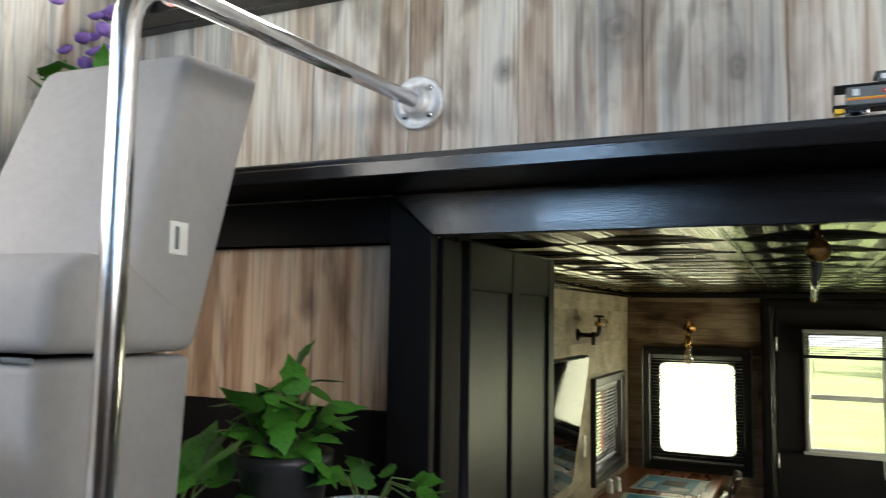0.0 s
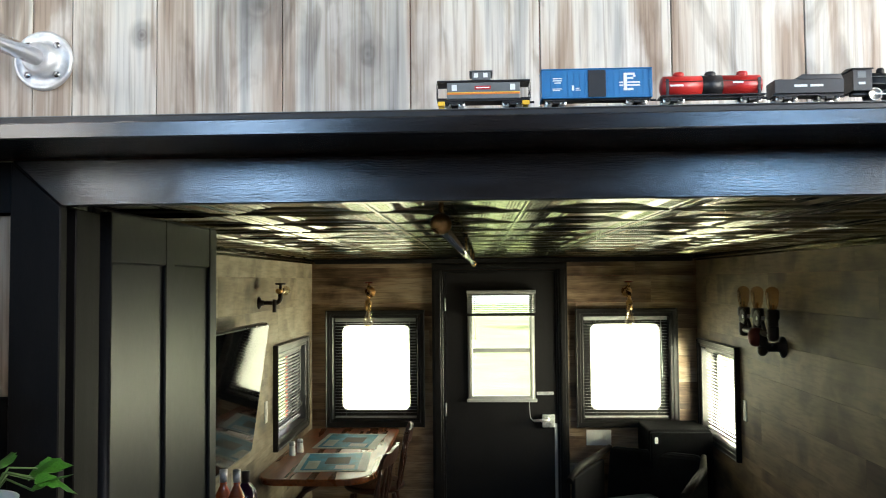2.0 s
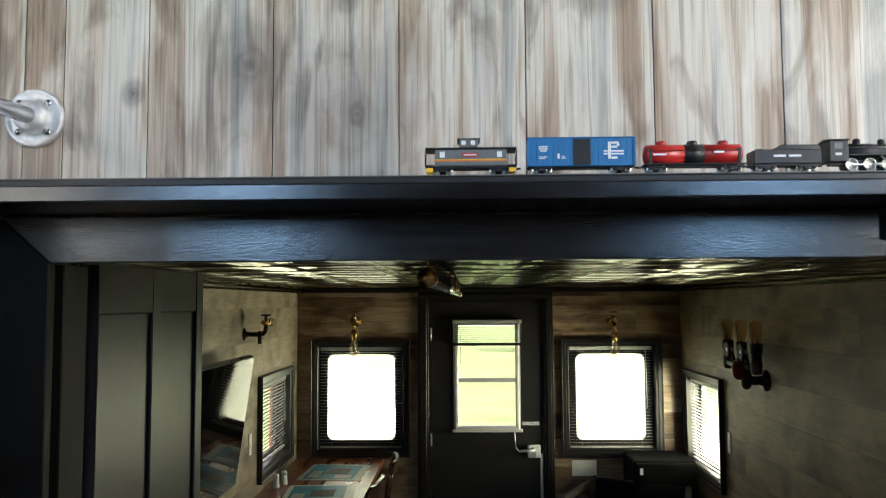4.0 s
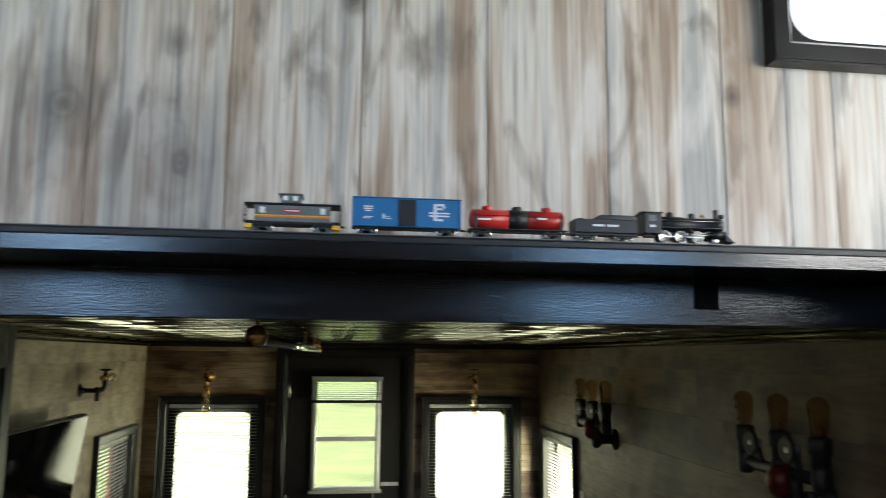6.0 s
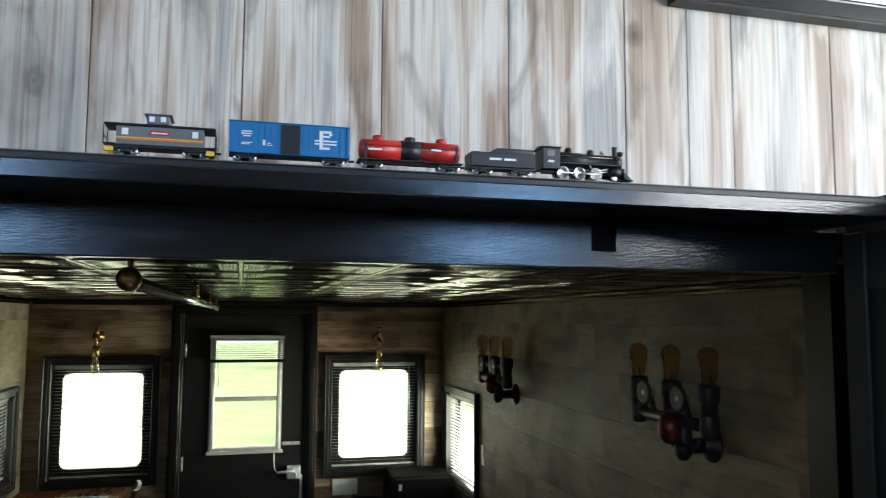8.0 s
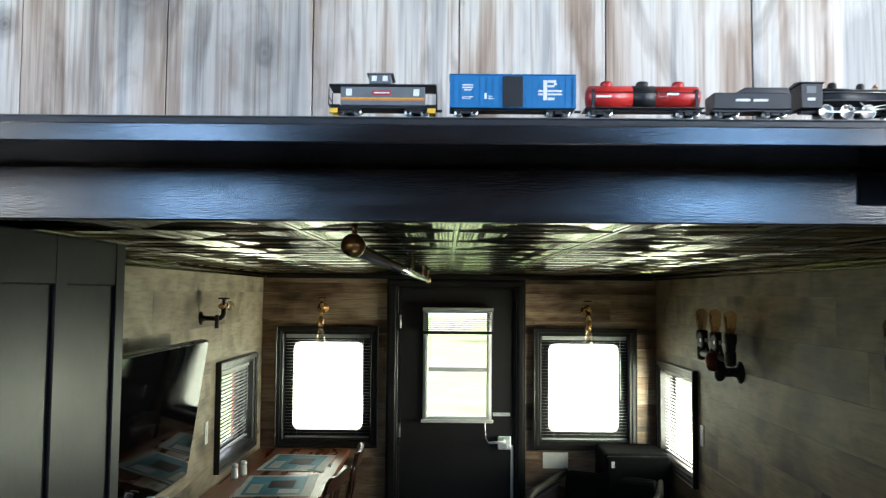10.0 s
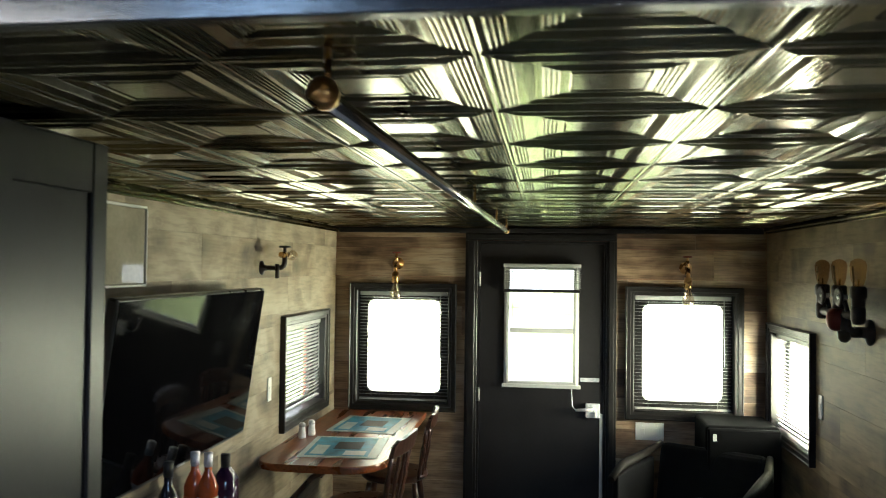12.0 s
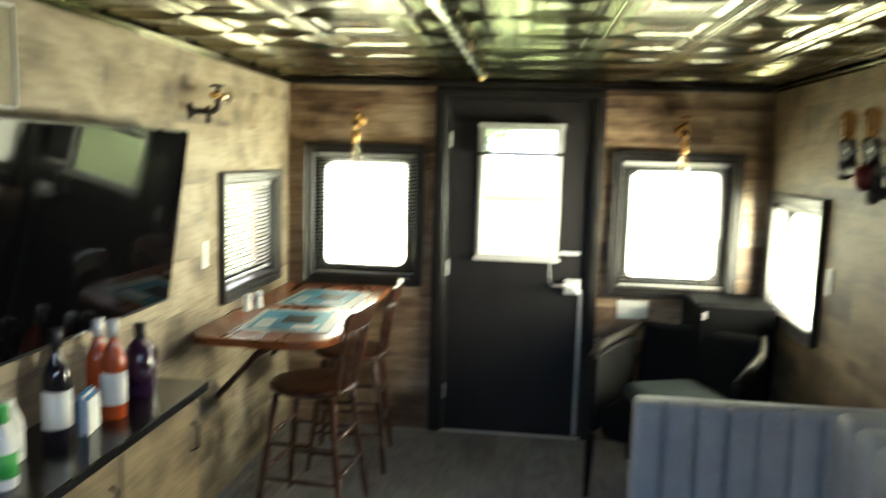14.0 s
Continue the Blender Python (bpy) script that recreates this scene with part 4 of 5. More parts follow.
# ---- table with placemats, chairs ----
table = thing("wall_table", "varnished red-brown table fixed to the wall with a rounded end", "table")
bm = bmesh.new()
out = [(XL + 0.002, YE - 0.032), (XL + 0.002, 4.02)] + [(x, y) for x, y, _ in arc((XL + 0.11, 4.02, 0), 0.108, 180, 270, 5, "xy")] + [(x, y) for x, y, _ in arc((-0.67, 4.09, 0), 0.18, 270, 360, 8, "xy")] + [(-0.49, YE - 0.032)]
top = [bm.verts.new((x, y, 0.872)) for x, y in out]
bot = [bm.verts.new((x, y, 0.836)) for x, y in out]
bm.faces.new(top), bm.faces.new(list(reversed(bot)))
for i in range(len(out)):
    bm.faces.new((top[i], bot[i], bot[(i + 1) % len(out)], top[(i + 1) % len(out)]))
bmesh.ops.bevel(bm, geom=[e for e in bm.edges if abs(e.verts[0].co.z - e.verts[1].co.z) < 0.001], offset=0.008, segments=3, affect="EDGES", profile=0.5)
part("tabletop", bm, M_TABLE, table)
for y in (4.25, 5.05):
    part("bracket", tubed([(XL + 0.003, y, 0.5), (XL + 0.2, y, 0.72), (XL + 0.42, y, 0.834)], 0.016, 8), M_CHAIR, table)
part("cleat", boxed(XL + 0.002, XL + 0.03, 4.1, YE - 0.035, 0.79, 0.8355, bevel=0.003), M_CHAIR, table)
for y, rz in ((4.30, 4), (4.88, -3)):
    mat_ = thing("placemat", "blue and white printed placemat lying on the table", "placemat", pose(-0.76, y, 0.873, 0, 0, rz), "placemats on the table")
    part("sheet", boxed(-0.20, 0.20, -0.23, 0.23, 0, 0.003, bevel=0.001), M_MATPALE, mat_)
    part("print", boxed(-0.17, 0.15, -0.20, 0.20, 0.0031, 0.0037), M_MATBLUE, mat_, "blue printed picture")
    part("print", boxed(-0.05, 0.09, -0.06, 0.10, 0.0038, 0.0042), M_CHAR, mat_, "dark printed shape")
    part("print", boxed(-0.15, -0.08, -0.17, 0.02, 0.0038, 0.0042), M_MATPALE, mat_, "pale printed shape")
    part("print", boxed(0.02, 0.13, -0.18, -0.09, 0.0038, 0.0042), M_TWHITE, mat_, "white printed patch")
for x, y in ((-1.02, 4.55), (-1.05, 4.47)):
    sh = thing("shaker", "small glass shaker with a metal lid on the table", "shaker", pose(x, y, 0.872), "table shakers")
    part("jar", lathed([(0.0, 0), (0.02, 0), (0.021, 0.01), (0.017, 0.06), (0.0, 0.06)], 14), M_PAPER, sh)
    part("lid", lathed([(0.0, 0.0605), (0.018, 0.0605), (0.018, 0.075), (0.012, 0.083), (0.0, 0.084)], 14), M_STEEL, sh)


def chair(m):
    """A bar chair with a round seat, turned spindles and a carved top rail."""
    c = thing("bar_chair", "red-brown wooden bar chair with a turned spindle back", "chair", m, "chairs at the wall table")
    part("seat", lathed([(0.0, 0.575), (0.15, 0.575), (0.19, 0.59), (0.2, 0.605), (0.195, 0.618), (0.17, 0.622), (0.0, 0.612)], 28), M_CHAIR, c)
    for sx, sy in ((-1, -1), (-1, 1), (1, -1), (1, 1)):
        zs = [0.0, 0.05, 0.12, 0.16, 0.22, 0.34, 0.38, 0.45, 0.52, 0.58]
        rs = [0.012, 0.014, 0.018, 0.012, 0.017, 0.019, 0.012, 0.018, 0.019, 0.014]
        part("leg", tubed([(sx * (0.2 - 0.12 * z), sy * (0.19 - 0.11 * z), z) for z in zs], rs, 10), M_CHAIR, c)
    for z in (0.2, 0.36):
        e = 0.2 - 0.12 * z
        f = 0.19 - 0.11 * z
        for a, b in (((-e, -f), (e, -f)), ((-e, f), (e, f)), ((e, -f), (e, f)), ((-e, -f), (-e, f))):
            part("stretcher", tubed([(*a, z + (0.03 if a[0] == b[0] else 0)), ((a[0] + b[0]) / 2, (a[1] + b[1]) / 2, z + (0.03 if a[0] == b[0] else 0)), (*b, z + (0.03 if a[0] == b[0] else 0))], [0.008, 0.012, 0.008], 8), M_CHAIR, c)
    for k in range(5):
        y = -0.15 + 0.075 * k
        x0 = 0.175 - 0.9 * y * y
        n = [0, 0.04, 0.07, 0.10, 0.16, 0.20, 0.24, 0.30]
        r = [0.008, 0.013, 0.008, 0.013, 0.016, 0.009, 0.014, 0.008] if k in (0, 4) else [0.006, 0.010, 0.006, 0.008, 0.012, 0.006, 0.010, 0.006]
        part("spindle", tubed([(x0 + 0.16 * z, y * (1 + 0.35 * z), 0.61 + z) for z in n], r, 8), M_CHAIR, c)
    bm = bmesh.new()
    rows = []
    for k in range(9):
        y = -0.2 + 0.05 * k
        x = 0.235 - 0.7 * y * y
        h = 0.055 + 0.03 * math.cos(y / 0.2 * 1.57) + (0.012 if k in (1, 7) else 0)
        rows.append([bm.verts.new(p) for p in ((x - 0.01, y, 0.90), (x + 0.012, y, 0.90), (x + 0.024, y, 0.90 + h), (x + 0.004, y, 0.90 + h))])
    for a, b in zip(rows, rows[1:]):
        for i in range(4):
            bm.faces.new((a[i], a[(i + 1) % 4], b[(i + 1) % 4], b[i]))
    bm.faces.new(rows[0]), bm.faces.new(list(reversed(rows[-1])))
    part("top_rail", bm, M_CHAIR, c)
    return c


ch = chair(pose(-0.64, 4.22, 0, 0, 0, -6))
copy_thing(ch, pose(-0.60, 4.84, 0, 0, 0, 4))

# ---- counter with bottles ----
counter = thing("counter_cabinet", "low pale wood cabinet under the television", "cabinet")
part("body", boxed(XL + 0.001, -0.845, 1.81, 3.40, 0.08, 0.81, bevel=0.003), M_SIDE, counter)
part("plinth", boxed(XL + 0.001, -0.88, 1.83, 3.38, 0, 0.0795), M_CHAR, counter)
for k in range(3):
    d = part("door", boxed(-0.8445, -0.828, 1.82 + 0.527 * k, 2.34 + 0.527 * k, 0.1, 0.79, bevel=0.004), M_SIDE, counter)
    part("handle", tubed([(-0.8275, 2.28 + 0.527 * k, 0.62), (-0.805, 2.28 + 0.527 * k, 0.63), (-0.805, 2.28 + 0.527 * k, 0.71), (-0.8275, 2.28 + 0.527 * k, 0.72)], 0.005, 8), M_IRON, d, "black bar handle")
solid("countertop", boxed(XL + 0.001, -0.80, 1.805, 3.43, 0.811, 0.842, bevel=0.004), M_BLACK, "dark worktop on the low cabinet", "worktop")


def bottle(x, y, h, r, shoulder, neck, glass_, label, cap, sticker, square=False):
    b = thing("bottle", label, "bottle", pose(x, y, 0.842), "bottles on the counter")
    n = 4 if square else 18
    m = pose(0, 0, 0, 0, 0, 45 if square else 0)
    part("glass", lathed([(0.0, 0), (r * 0.96, 0.0), (r, 0.006), (r, shoulder), (r * 0.75, shoulder + 0.025), (neck, shoulder + 0.055), (neck, h - 0.01), (0.0, h - 0.01)], n, m), glass_, b)
    part("cap", lathed([(0.0, h - 0.05), (neck + 0.002, h - 0.05), (neck + 0.003, h), (0.0, h + 0.001)], 14), cap, b)
    part("sticker", lathed([(r + 0.0006, shoulder * 0.25), (r + 0.0006, shoulder * 0.8)], n, m), sticker, b, "printed label")
    return b


bottle(-0.95, 2.33, 0.31, 0.037, 0.19, 0.014, M_LIQ_DARK, "dark wine bottle with a red foil neck", M_FOIL, M_BLUE)
bottle(-0.97, 2.80, 0.32, 0.037, 0.19, 0.014, M_LIQ_DARK, "black wine bottle with a pale label", M_TBLACK, M_PAPER)
bottle(-1.0, 3.06, 0.29, 0.038, 0.17, 0.014, M_LIQ_RED, "tall orange-red liqueur bottle with a silver cap", M_STEEL, M_LIQ_RED)
bottle(-0.93, 3.02, 0.30, 0.036, 0.18, 0.013, M_LIQ_RED, "amber red spirit bottle with a pale label", M_STEEL, M_PAPER)
bottle(-0.96, 3.24, 0.24, 0.055, 0.14, 0.016, M_LIQ_PURP, "squat dark violet square bottle with a black stopper", M_TBLACK, M_LIQ_PURP, True)
bottle(-0.93, 2.52, 0.20, 0.032, 0.11, 0.014, M_PAPER, "white bottle with a green cap", M_GREEN, M_GREEN)
bottle(-1.02, 2.66, 0.16, 0.04, 0.10, 0.018, M_PAPER, "small white bottle with a steel lid", M_STEEL, M_PAPER)
book = thing("leaflet_stand", "blue and white leaflets standing on the counter", "leaflets", pose(-0.92, 2.90, 0.8435, 0, 0, 12))
for k in range(4):
    part("leaflet", boxed(-0.03 + 0.008 * k, -0.026 + 0.008 * k, -0.045, 0.045, 0, 0.12 - 0.006 * k), M_PAPER if k % 2 else M_BLUE, book)

# ---- sofa, armchair, black cabinet ----
sofa = thing("sofa", "grey channel-tufted velvet sofa along the wall", "sofa")
S0, S1 = 1.75, 3.72
part("base", boxed(0.74, XR - 0.03, S0 + 0.02, S1 - 0.02, 0.08, 0.27, bevel=0.012, seg=2), M_SOFA, sofa)
for k in range(2):
    part("seat_cushion", boxed(0.72, 1.36, S0 + 0.15 + 0.835 * k, S0 + 0.975 + 0.835 * k, 0.272, 0.44, bevel=0.04, seg=4), M_SOFA, sofa)
for k in range(11):
    y0 = S0 + 0.145 + 0.153 * k
    part("back_channel", boxed(1.36, XR - 0.04, y0, y0 + 0.151, 0.273, 0.83, bevel=0.045, seg=4), M_SOFA, sofa)
for a in (S0, S1 - 0.13):
    arm = part("arm", boxed(0.71, XR - 0.03, a + (0.05 if a > 2 else 0), a + (0.13 if a > 2 else 0.08), 0.09, 0.80, bevel=0.02, seg=3), M_SOFA, sofa)
    for k in range(6):
        x0 = 0.70 + 0.11 * k
        part("arm_channel", boxed(x0, x0 + 0.109, a + (0 if a > 2 else 0.075), a + (0.055 if a > 2 else 0.13), 0.272, 0.805, bevel=0.024, seg=3), M_SOFA, arm)
for x in (0.79, 1.55):
    for y in (S0 + 0.08, S1 - 0.08):
        part("foot", tubed([(x, y, 0), (x, y, 0.082)], [0.016, 0.024], 10), M_ARM, sofa)

ac = thing("armchair", "dark fabric armchair with wooden arms in the corner by the door", "armchair", pose(1.08, 4.68, 0, 0, 0, -28))
part("seat", boxed(-0.29, 0.29, -0.30, 0.26, 0.30, 0.47, bevel=0.045, seg=3), M_DARKFAB, ac)
bk = part("backrest", boxed(-0.30, 0.30, -0.06, 0.07, 0.0, 0.38, bevel=0.04, seg=3), M_DARKFAB, ac)
bk.matrix_basis = pose(0, 0.27, 0.42, -14)
for sx in (-1, 1):
    part("armrest", tubed([(sx * 0.34, -0.32, 0.70), (sx * 0.36, -0.1, 0.735), (sx * 0.35, 0.15, 0.74), (sx * 0.31, 0.36, 0.78)], [0.02, 0.028, 0.026, 0.018], 12), M_ARM, ac, "dark wooden armrest")
    part("side_panel", boxed(sx * 0.335 - 0.015, sx * 0.335 + 0.015, -0.27, 0.28, 0.32, 0.715, bevel=0.012, seg=2), M_DARKFAB, ac)
    for y in (-0.28, 0.28):
        part("leg", tubed([(sx * 0.335, y * 1.05, 0), (sx * 0.335, y, 0.32)], [0.016, 0.024], 10), M_ARM, ac)
throw = thing("cushion", "black and teal cushion lying on the armchair", "cushion", pose(1.05, 4.60, 0.475, 0, 0, 20))
part("pad", boxed(-0.2, 0.2, -0.18, 0.18, 0, 0.09, bevel=0.042, seg=4), plain("teal_black_weave", (0.008, 0.018, 0.024), 0.8, 0, 0.5, 30, 0.4), throw)
bc = thing("black_cabinet", "black mini fridge in the corner under the window", "fridge", pose(1.40, 5.12, 0))
part("body", boxed(-0.20, 0.21, -0.16, 0.2, 0.03, 0.93, bevel=0.02, seg=3), M_FRIDGE, bc)
part("door", boxed(-0.195, 0.205, -0.20, -0.161, 0.05, 0.92, bevel=0.01, seg=2), M_FRIDGE, bc)
part("badge", boxed(-0.17, -0.15, -0.204, -0.2005, 0.85, 0.89, bevel=0.001), M_WHITE, bc, "small white badge")
for x in (-0.16, 0.17):
    for y in (-0.12, 0.15):
        part("foot", tubed([(x, y, 0), (x, y, 0.031)], 0.018, 10), M_TBLACK, bc)


# ---- cupola: rail, seat, plants ----
gr = thing("grab_rail", "polished chrome grab rail bent down from a wall flange", "grab rail")
FX, FZ, RY = -0.62, 2.29, 0.375
part("bar", tubed([(FX, 1.02, FZ), (FX + 0.012, RY + 0.06, FZ - 0.036)] + arc((FX + 0.012, RY + 0.06, FZ - 0.096), 0.06, 90, 180, 8) + [(FX + 0.012, RY, 1.9), (FX + 0.004, RY, 1.2)], 0.0135, 16), M_CHROME, gr)
fl = part("flange", lathed([(0.0, 0), (0.046, 0), (0.049, 0.003), (0.048, 0.009), (0.044, 0.010), (0.042, 0.007), (0.029, 0.0075), (0.027, 0.012), (0.025, 0.027), (0.021, 0.030), (0.0, 0.030)], 32, pose(FX, YW - 0.0005, FZ, 90)), M_STEEL, gr, "round galvanised pipe flange")
for k in range(4):
    a = radians(45 + 90 * k)
    part("bolt", lathed([(0.0, 0), (0.006, 0), (0.006, 0.004), (0.0, 0.005)], 6, pose(FX + 0.034 * math.cos(a), YW - 0.008, FZ + 0.034 * math.sin(a), 90)), M_CHROME, fl)
part("foot_flange", lathed([(0.0, 0), (0.046, 0), (0.046, 0.006), (0.024, 0.01), (0.02, 0.03), (0.0, 0.03)], 24, pose(FX + 0.004, RY, 1.2)), M_STEEL, gr)

seat = thing("cupola_seat", "grey upholstered seat with a tall folded backrest on the platform", "seat", pose(-0.985, 0.50, 1.2, 0, 0, 3))
W = 0.22


def slab(w, prof, bevel, taper=0.0, inset=0.0):
    """An upholstered slab: a side outline (y, z) drawn out to the width."""
    bm = bmesh.new()
    a = [bm.verts.new((inset - w, y, z)) for y, z in prof]
    b = [bm.verts.new((w, y, z)) for y, z in prof]
    bm.faces.new(a), bm.faces.new(list(reversed(b)))
    for i in range(len(prof)):
        bm.faces.new((a[i], b[i], b[(i + 1) % len(prof)], a[(i + 1) % len(prof)]))
    if taper:
        top_z = max(z for _, z in prof)
        for v, (_, z) in zip(a, prof):
            v.co.x += taper * max(0, (z - prof[0][1]) / (top_z - prof[0][1]))
    bmesh.ops.recalc_face_normals(bm, faces=bm.faces)
    bmesh.ops.bevel(bm, geom=list(bm.edges), offset=bevel, segments=3, affect="EDGES", profile=0.5)
    for f in bm.faces:
        f.smooth = True
    return bm


back = part("backrest", slab(W, [(0.0, 0.66), (0.16, 0.66), (0.29, 1.085), (0.12, 1.075)], 0.018, 0.075, 0.09), M_SEAT, seat)
part("lumbar_bolster", slab(W + 0.006, [(-0.10, 0.665), (0.156, 0.66), (0.158, 0.705), (0.035, 0.775), (-0.04, 0.785), (-0.09, 0.75)], 0.02), M_SEAT, seat)
part("lower_back", slab(W - 0.004, [(-0.09, 0.40), (0.14, 0.40), (0.158, 0.655), (-0.10, 0.655)], 0.012), M_SEAT, seat)
part("seat_cushion", slab(W, [(-0.52, 0.26), (0.14, 0.26), (0.14, 0.395), (-0.50, 0.41)], 0.03), M_SEAT, seat)
part("pedestal", lathed([(0.0, 0), (0.18, 0), (0.18, 0.02), (0.05, 0.05), (0.045, 0.24), (0.14, 0.26), (0.0, 0.26)], 20, pose(0, -0.15, 0)), M_IRON, seat)
tag = part("tag", boxed(W + 0.0005, W + 0.003, 0.095, 0.13, 0.79, 0.835, bevel=0.001), M_PAPER, seat, "white sewn tag")
part("print_bar", boxed(W + 0.0032, W + 0.0034, 0.104, 0.112, 0.797, 0.828), M_TGREY, tag)
part("piping", tubed([(-W + 0.01, -0.098, 0.658), (W - 0.008, -0.098, 0.658)], 0.004, 6), M_TGREY, seat)
part("armrest", tubed([(W - 0.33, -0.16, 0.52), (W - 0.30, -0.22, 0.60), (W - 0.12, -0.23, 0.61), (W - 0.02, -0.16, 0.54)], [0.03, 0.038, 0.038, 0.03], 12), M_SEAT, seat)

stand = thing("plant_stand", "pale grey stand beside the seat under the plants", "stand", pose(-0.78, 0.82, 1.2))
part("top", boxed(-0.19, 0.21, -0.17, 0.17, 0.335, 0.36, bevel=0.006, seg=2), M_PAPER, stand)
for x in (-0.16, 0.17):
    for y in (-0.1, 0.1):
        part("leg", boxed(x - 0.015, x + 0.015, y - 0.015, y + 0.015, 0, 0.3345, bevel=0.003), M_PAPER, stand)


def leaf_mesh(kind):
    bm = bmesh.new()
    pts = [(0, 0, 0), (0.30, 0.04, -0.02), (0.50, 0.28, 0.0), (0.36, 0.42, 0.01), (0.40, 0.62, -0.03), (0.20, 0.78, -0.04), (0.0, 1.08, -0.10)]
    mid = [bm.verts.new((0, y, 0.06 * math.sin(y * 3) - 0.12 * y * y)) for y in (0.05, 0.3, 0.5, 0.75)]
    v0, tip = bm.verts.new((0, 0, 0)), bm.verts.new((0, 1.08, -0.14))
    for s in (1, -1):
        e = [bm.verts.new((s * x * (1.0 if kind == 0 else 0.75), y, z + 0.09 * x - 0.10 * y * y)) for x, y, z in pts[1:6]]
        for q in ((v0, e[0], mid[0]), (mid[0], e[0], e[1], mid[1]), (mid[1], e[1], e[2], mid[2]), (mid[2], e[2], e[3], mid[3]), (mid[3], e[3], e[4], tip)):
            bm.faces.new(q if s > 0 else tuple(reversed(q))).smooth = True
    return mesh_of("leaf", bm, M_LEAF)


LEAVES = [leaf_mesh(0), leaf_mesh(1)]


def ivy(name, label, m, n, spread, height, size, seed, pot=True, trail=0):
    rng = random.Random(seed)
    pl = thing(name, label, "plant", m)
    z0 = 0.14 if pot else 0.02
    if pot:
        part("pot", lathed([(0.0, 0), (0.052, 0), (0.068, 0.12), (0.074, 0.122), (0.075, 0.142), (0.068, 0.143), (0.066, 0.128), (0.0, 0.126)], 28), M_POT, pl)
        part("soil", lathed([(0.0, 0.132), (0.04, 0.133), (0.0655, 0.129)], 20), M_SOIL, pl)
    for k in range(n):
        a = rng.uniform(0, 6.28)
        d = spread * math.sqrt(rng.uniform(0.03, 1))
        z = z0 + height * rng.uniform(0.1, 1.0) * (1.15 - 0.6 * d / spread)
        if trail and k % 3 == 0:
            z = z0 - rng.uniform(-0.03, trail)
        p = Vector((d * math.cos(a), d * math.sin(a), max(z, 0.02)))
        lf = part("leaf", LEAVES[k % 2], None, pl)
        s = size * rng.uniform(0.65, 1.15)
        lf.matrix_basis = Matrix.LocRotScale(p, Euler((rng.uniform(-0.5, 0.35) + (0.9 if k % 3 == 1 else 0.0), rng.uniform(-0.5, 0.5), a - 1.57 + rng.uniform(-0.7, 0.7))), (s, s, s))
        if k % 2 == 0:
            part("stem", tubed([(0.012 * math.cos(a), 0.012 * math.sin(a), z0 - 0.012), (p.x * 0.5, p.y * 0.5, max(z0, (z0 + p.z) / 2 + 0.02)), tuple(p)], 0.0016, 5, False), M_STEM, pl)
    return pl


ivy("potted_plant", "green ivy plant in a black plastic pot on the stand", pose(-0.735, 0.83, 1.5605), 46, 0.058, 0.15, 0.062, 3)
ivy("ivy_sprig", "trailing green ivy leaves beside the pot", pose(-0.85, 0.73, 1.5605), 17, 0.085, 0.185, 0.10, 8, False)
dish = thing("planter_dish", "shallow white planter dish on the edge of the stand", "planter", pose(-0.625, 0.86, 1.5605))
part("bowl", lathed([(0.0, 0), (0.045, 0), (0.058, 0.012), (0.066, 0.06), (0.069, 0.066), (0.063, 0.066), (0.056, 0.050), (0.0, 0.048)], 28), M_PAPER, dish)
part("soil", lathed([(0.0, 0.056), (0.03, 0.057), (0.058, 0.0535)], 20), M_SOIL, dish)
ivy("ivy_sprig", "low green ivy leaves in the white dish", pose(-0.60, 0.855, 1.617), 16, 0.085, 0.085, 0.06, 12, False)
fp = ivy("flower_plant", "leafy plant with purple flowers on the shelf end", pose(-1.30, 0.93, 2.1485), 44, 0.09, 0.16, 0.06, 21)
rng = random.Random(4)
for k in range(26):
    a, d = rng.uniform(0, 6.28), rng.uniform(0.01, 0.10)
    part("petal", lathed([(0.0, 0), (0.012, 0.004), (0.018, 0.012), (0.010, 0.016), (0.0, 0.012)], 7, pose(d * math.cos(a), d * math.sin(a), 0.27 + rng.uniform(-0.03, 0.10), rng.uniform(-40, 40), rng.uniform(-40, 40))), M_PURPLE, fp, "purple flower head" if k == 0 else "")


# ---- the model train ----
TY, TZ = 0.885, 2.163      # track centre, rail top


def wheelset(parent, x, r=0.0055):
    for y in (-0.0082, 0.0082):
        part("wheel", lathed([(0.0, 0), (r, 0), (r, 0.0014), (r * 0.8, 0.0022), (0.0, 0.0022)], 14, pose(x, y + (0.001 if y < 0 else 0.0012), r, 90)), M_NICKEL if r < 0.006 else M_TBLACK, parent)


def truck(car, x):
    t = part("truck", boxed(x - 0.0135, x + 0.0135, -0.0105, 0.0105, 0.006, 0.0082, bevel=0.0008), M_TBLACK, car, "black wheel truck")
    for y in (-0.0122, 0.0122):
        bm = boxed(x - 0.014, x + 0.014, y - 0.0012, y + 0.0012, 0.0065, 0.0088, bevel=0.0006)
        box(bm, x - 0.005, x + 0.005, y - 0.0016, y + 0.0016, 0.003, 0.0064, bevel=0.0006)
        for sx in (-0.0095, 0.0095):
            box(bm, x + sx - 0.0022, x + sx + 0.0022, y - 0.0015, y + 0.0015, 0.0035, 0.0064, bevel=0.0005)
        part("side_frame", bm, M_TBLACK, t)
    for sx in (-0.0095, 0.0095):
        wheelset(t, x + sx, 0.0052)


def coupler(car, x0, x1):
    part("coupler", boxed(min(x0, x1), max(x0, x1), -0.0012, 0.0012, 0.0075, 0.0105, bevel=0.0005), M_TBLACK, car)


T = 0.03      # where the train starts on the shelf
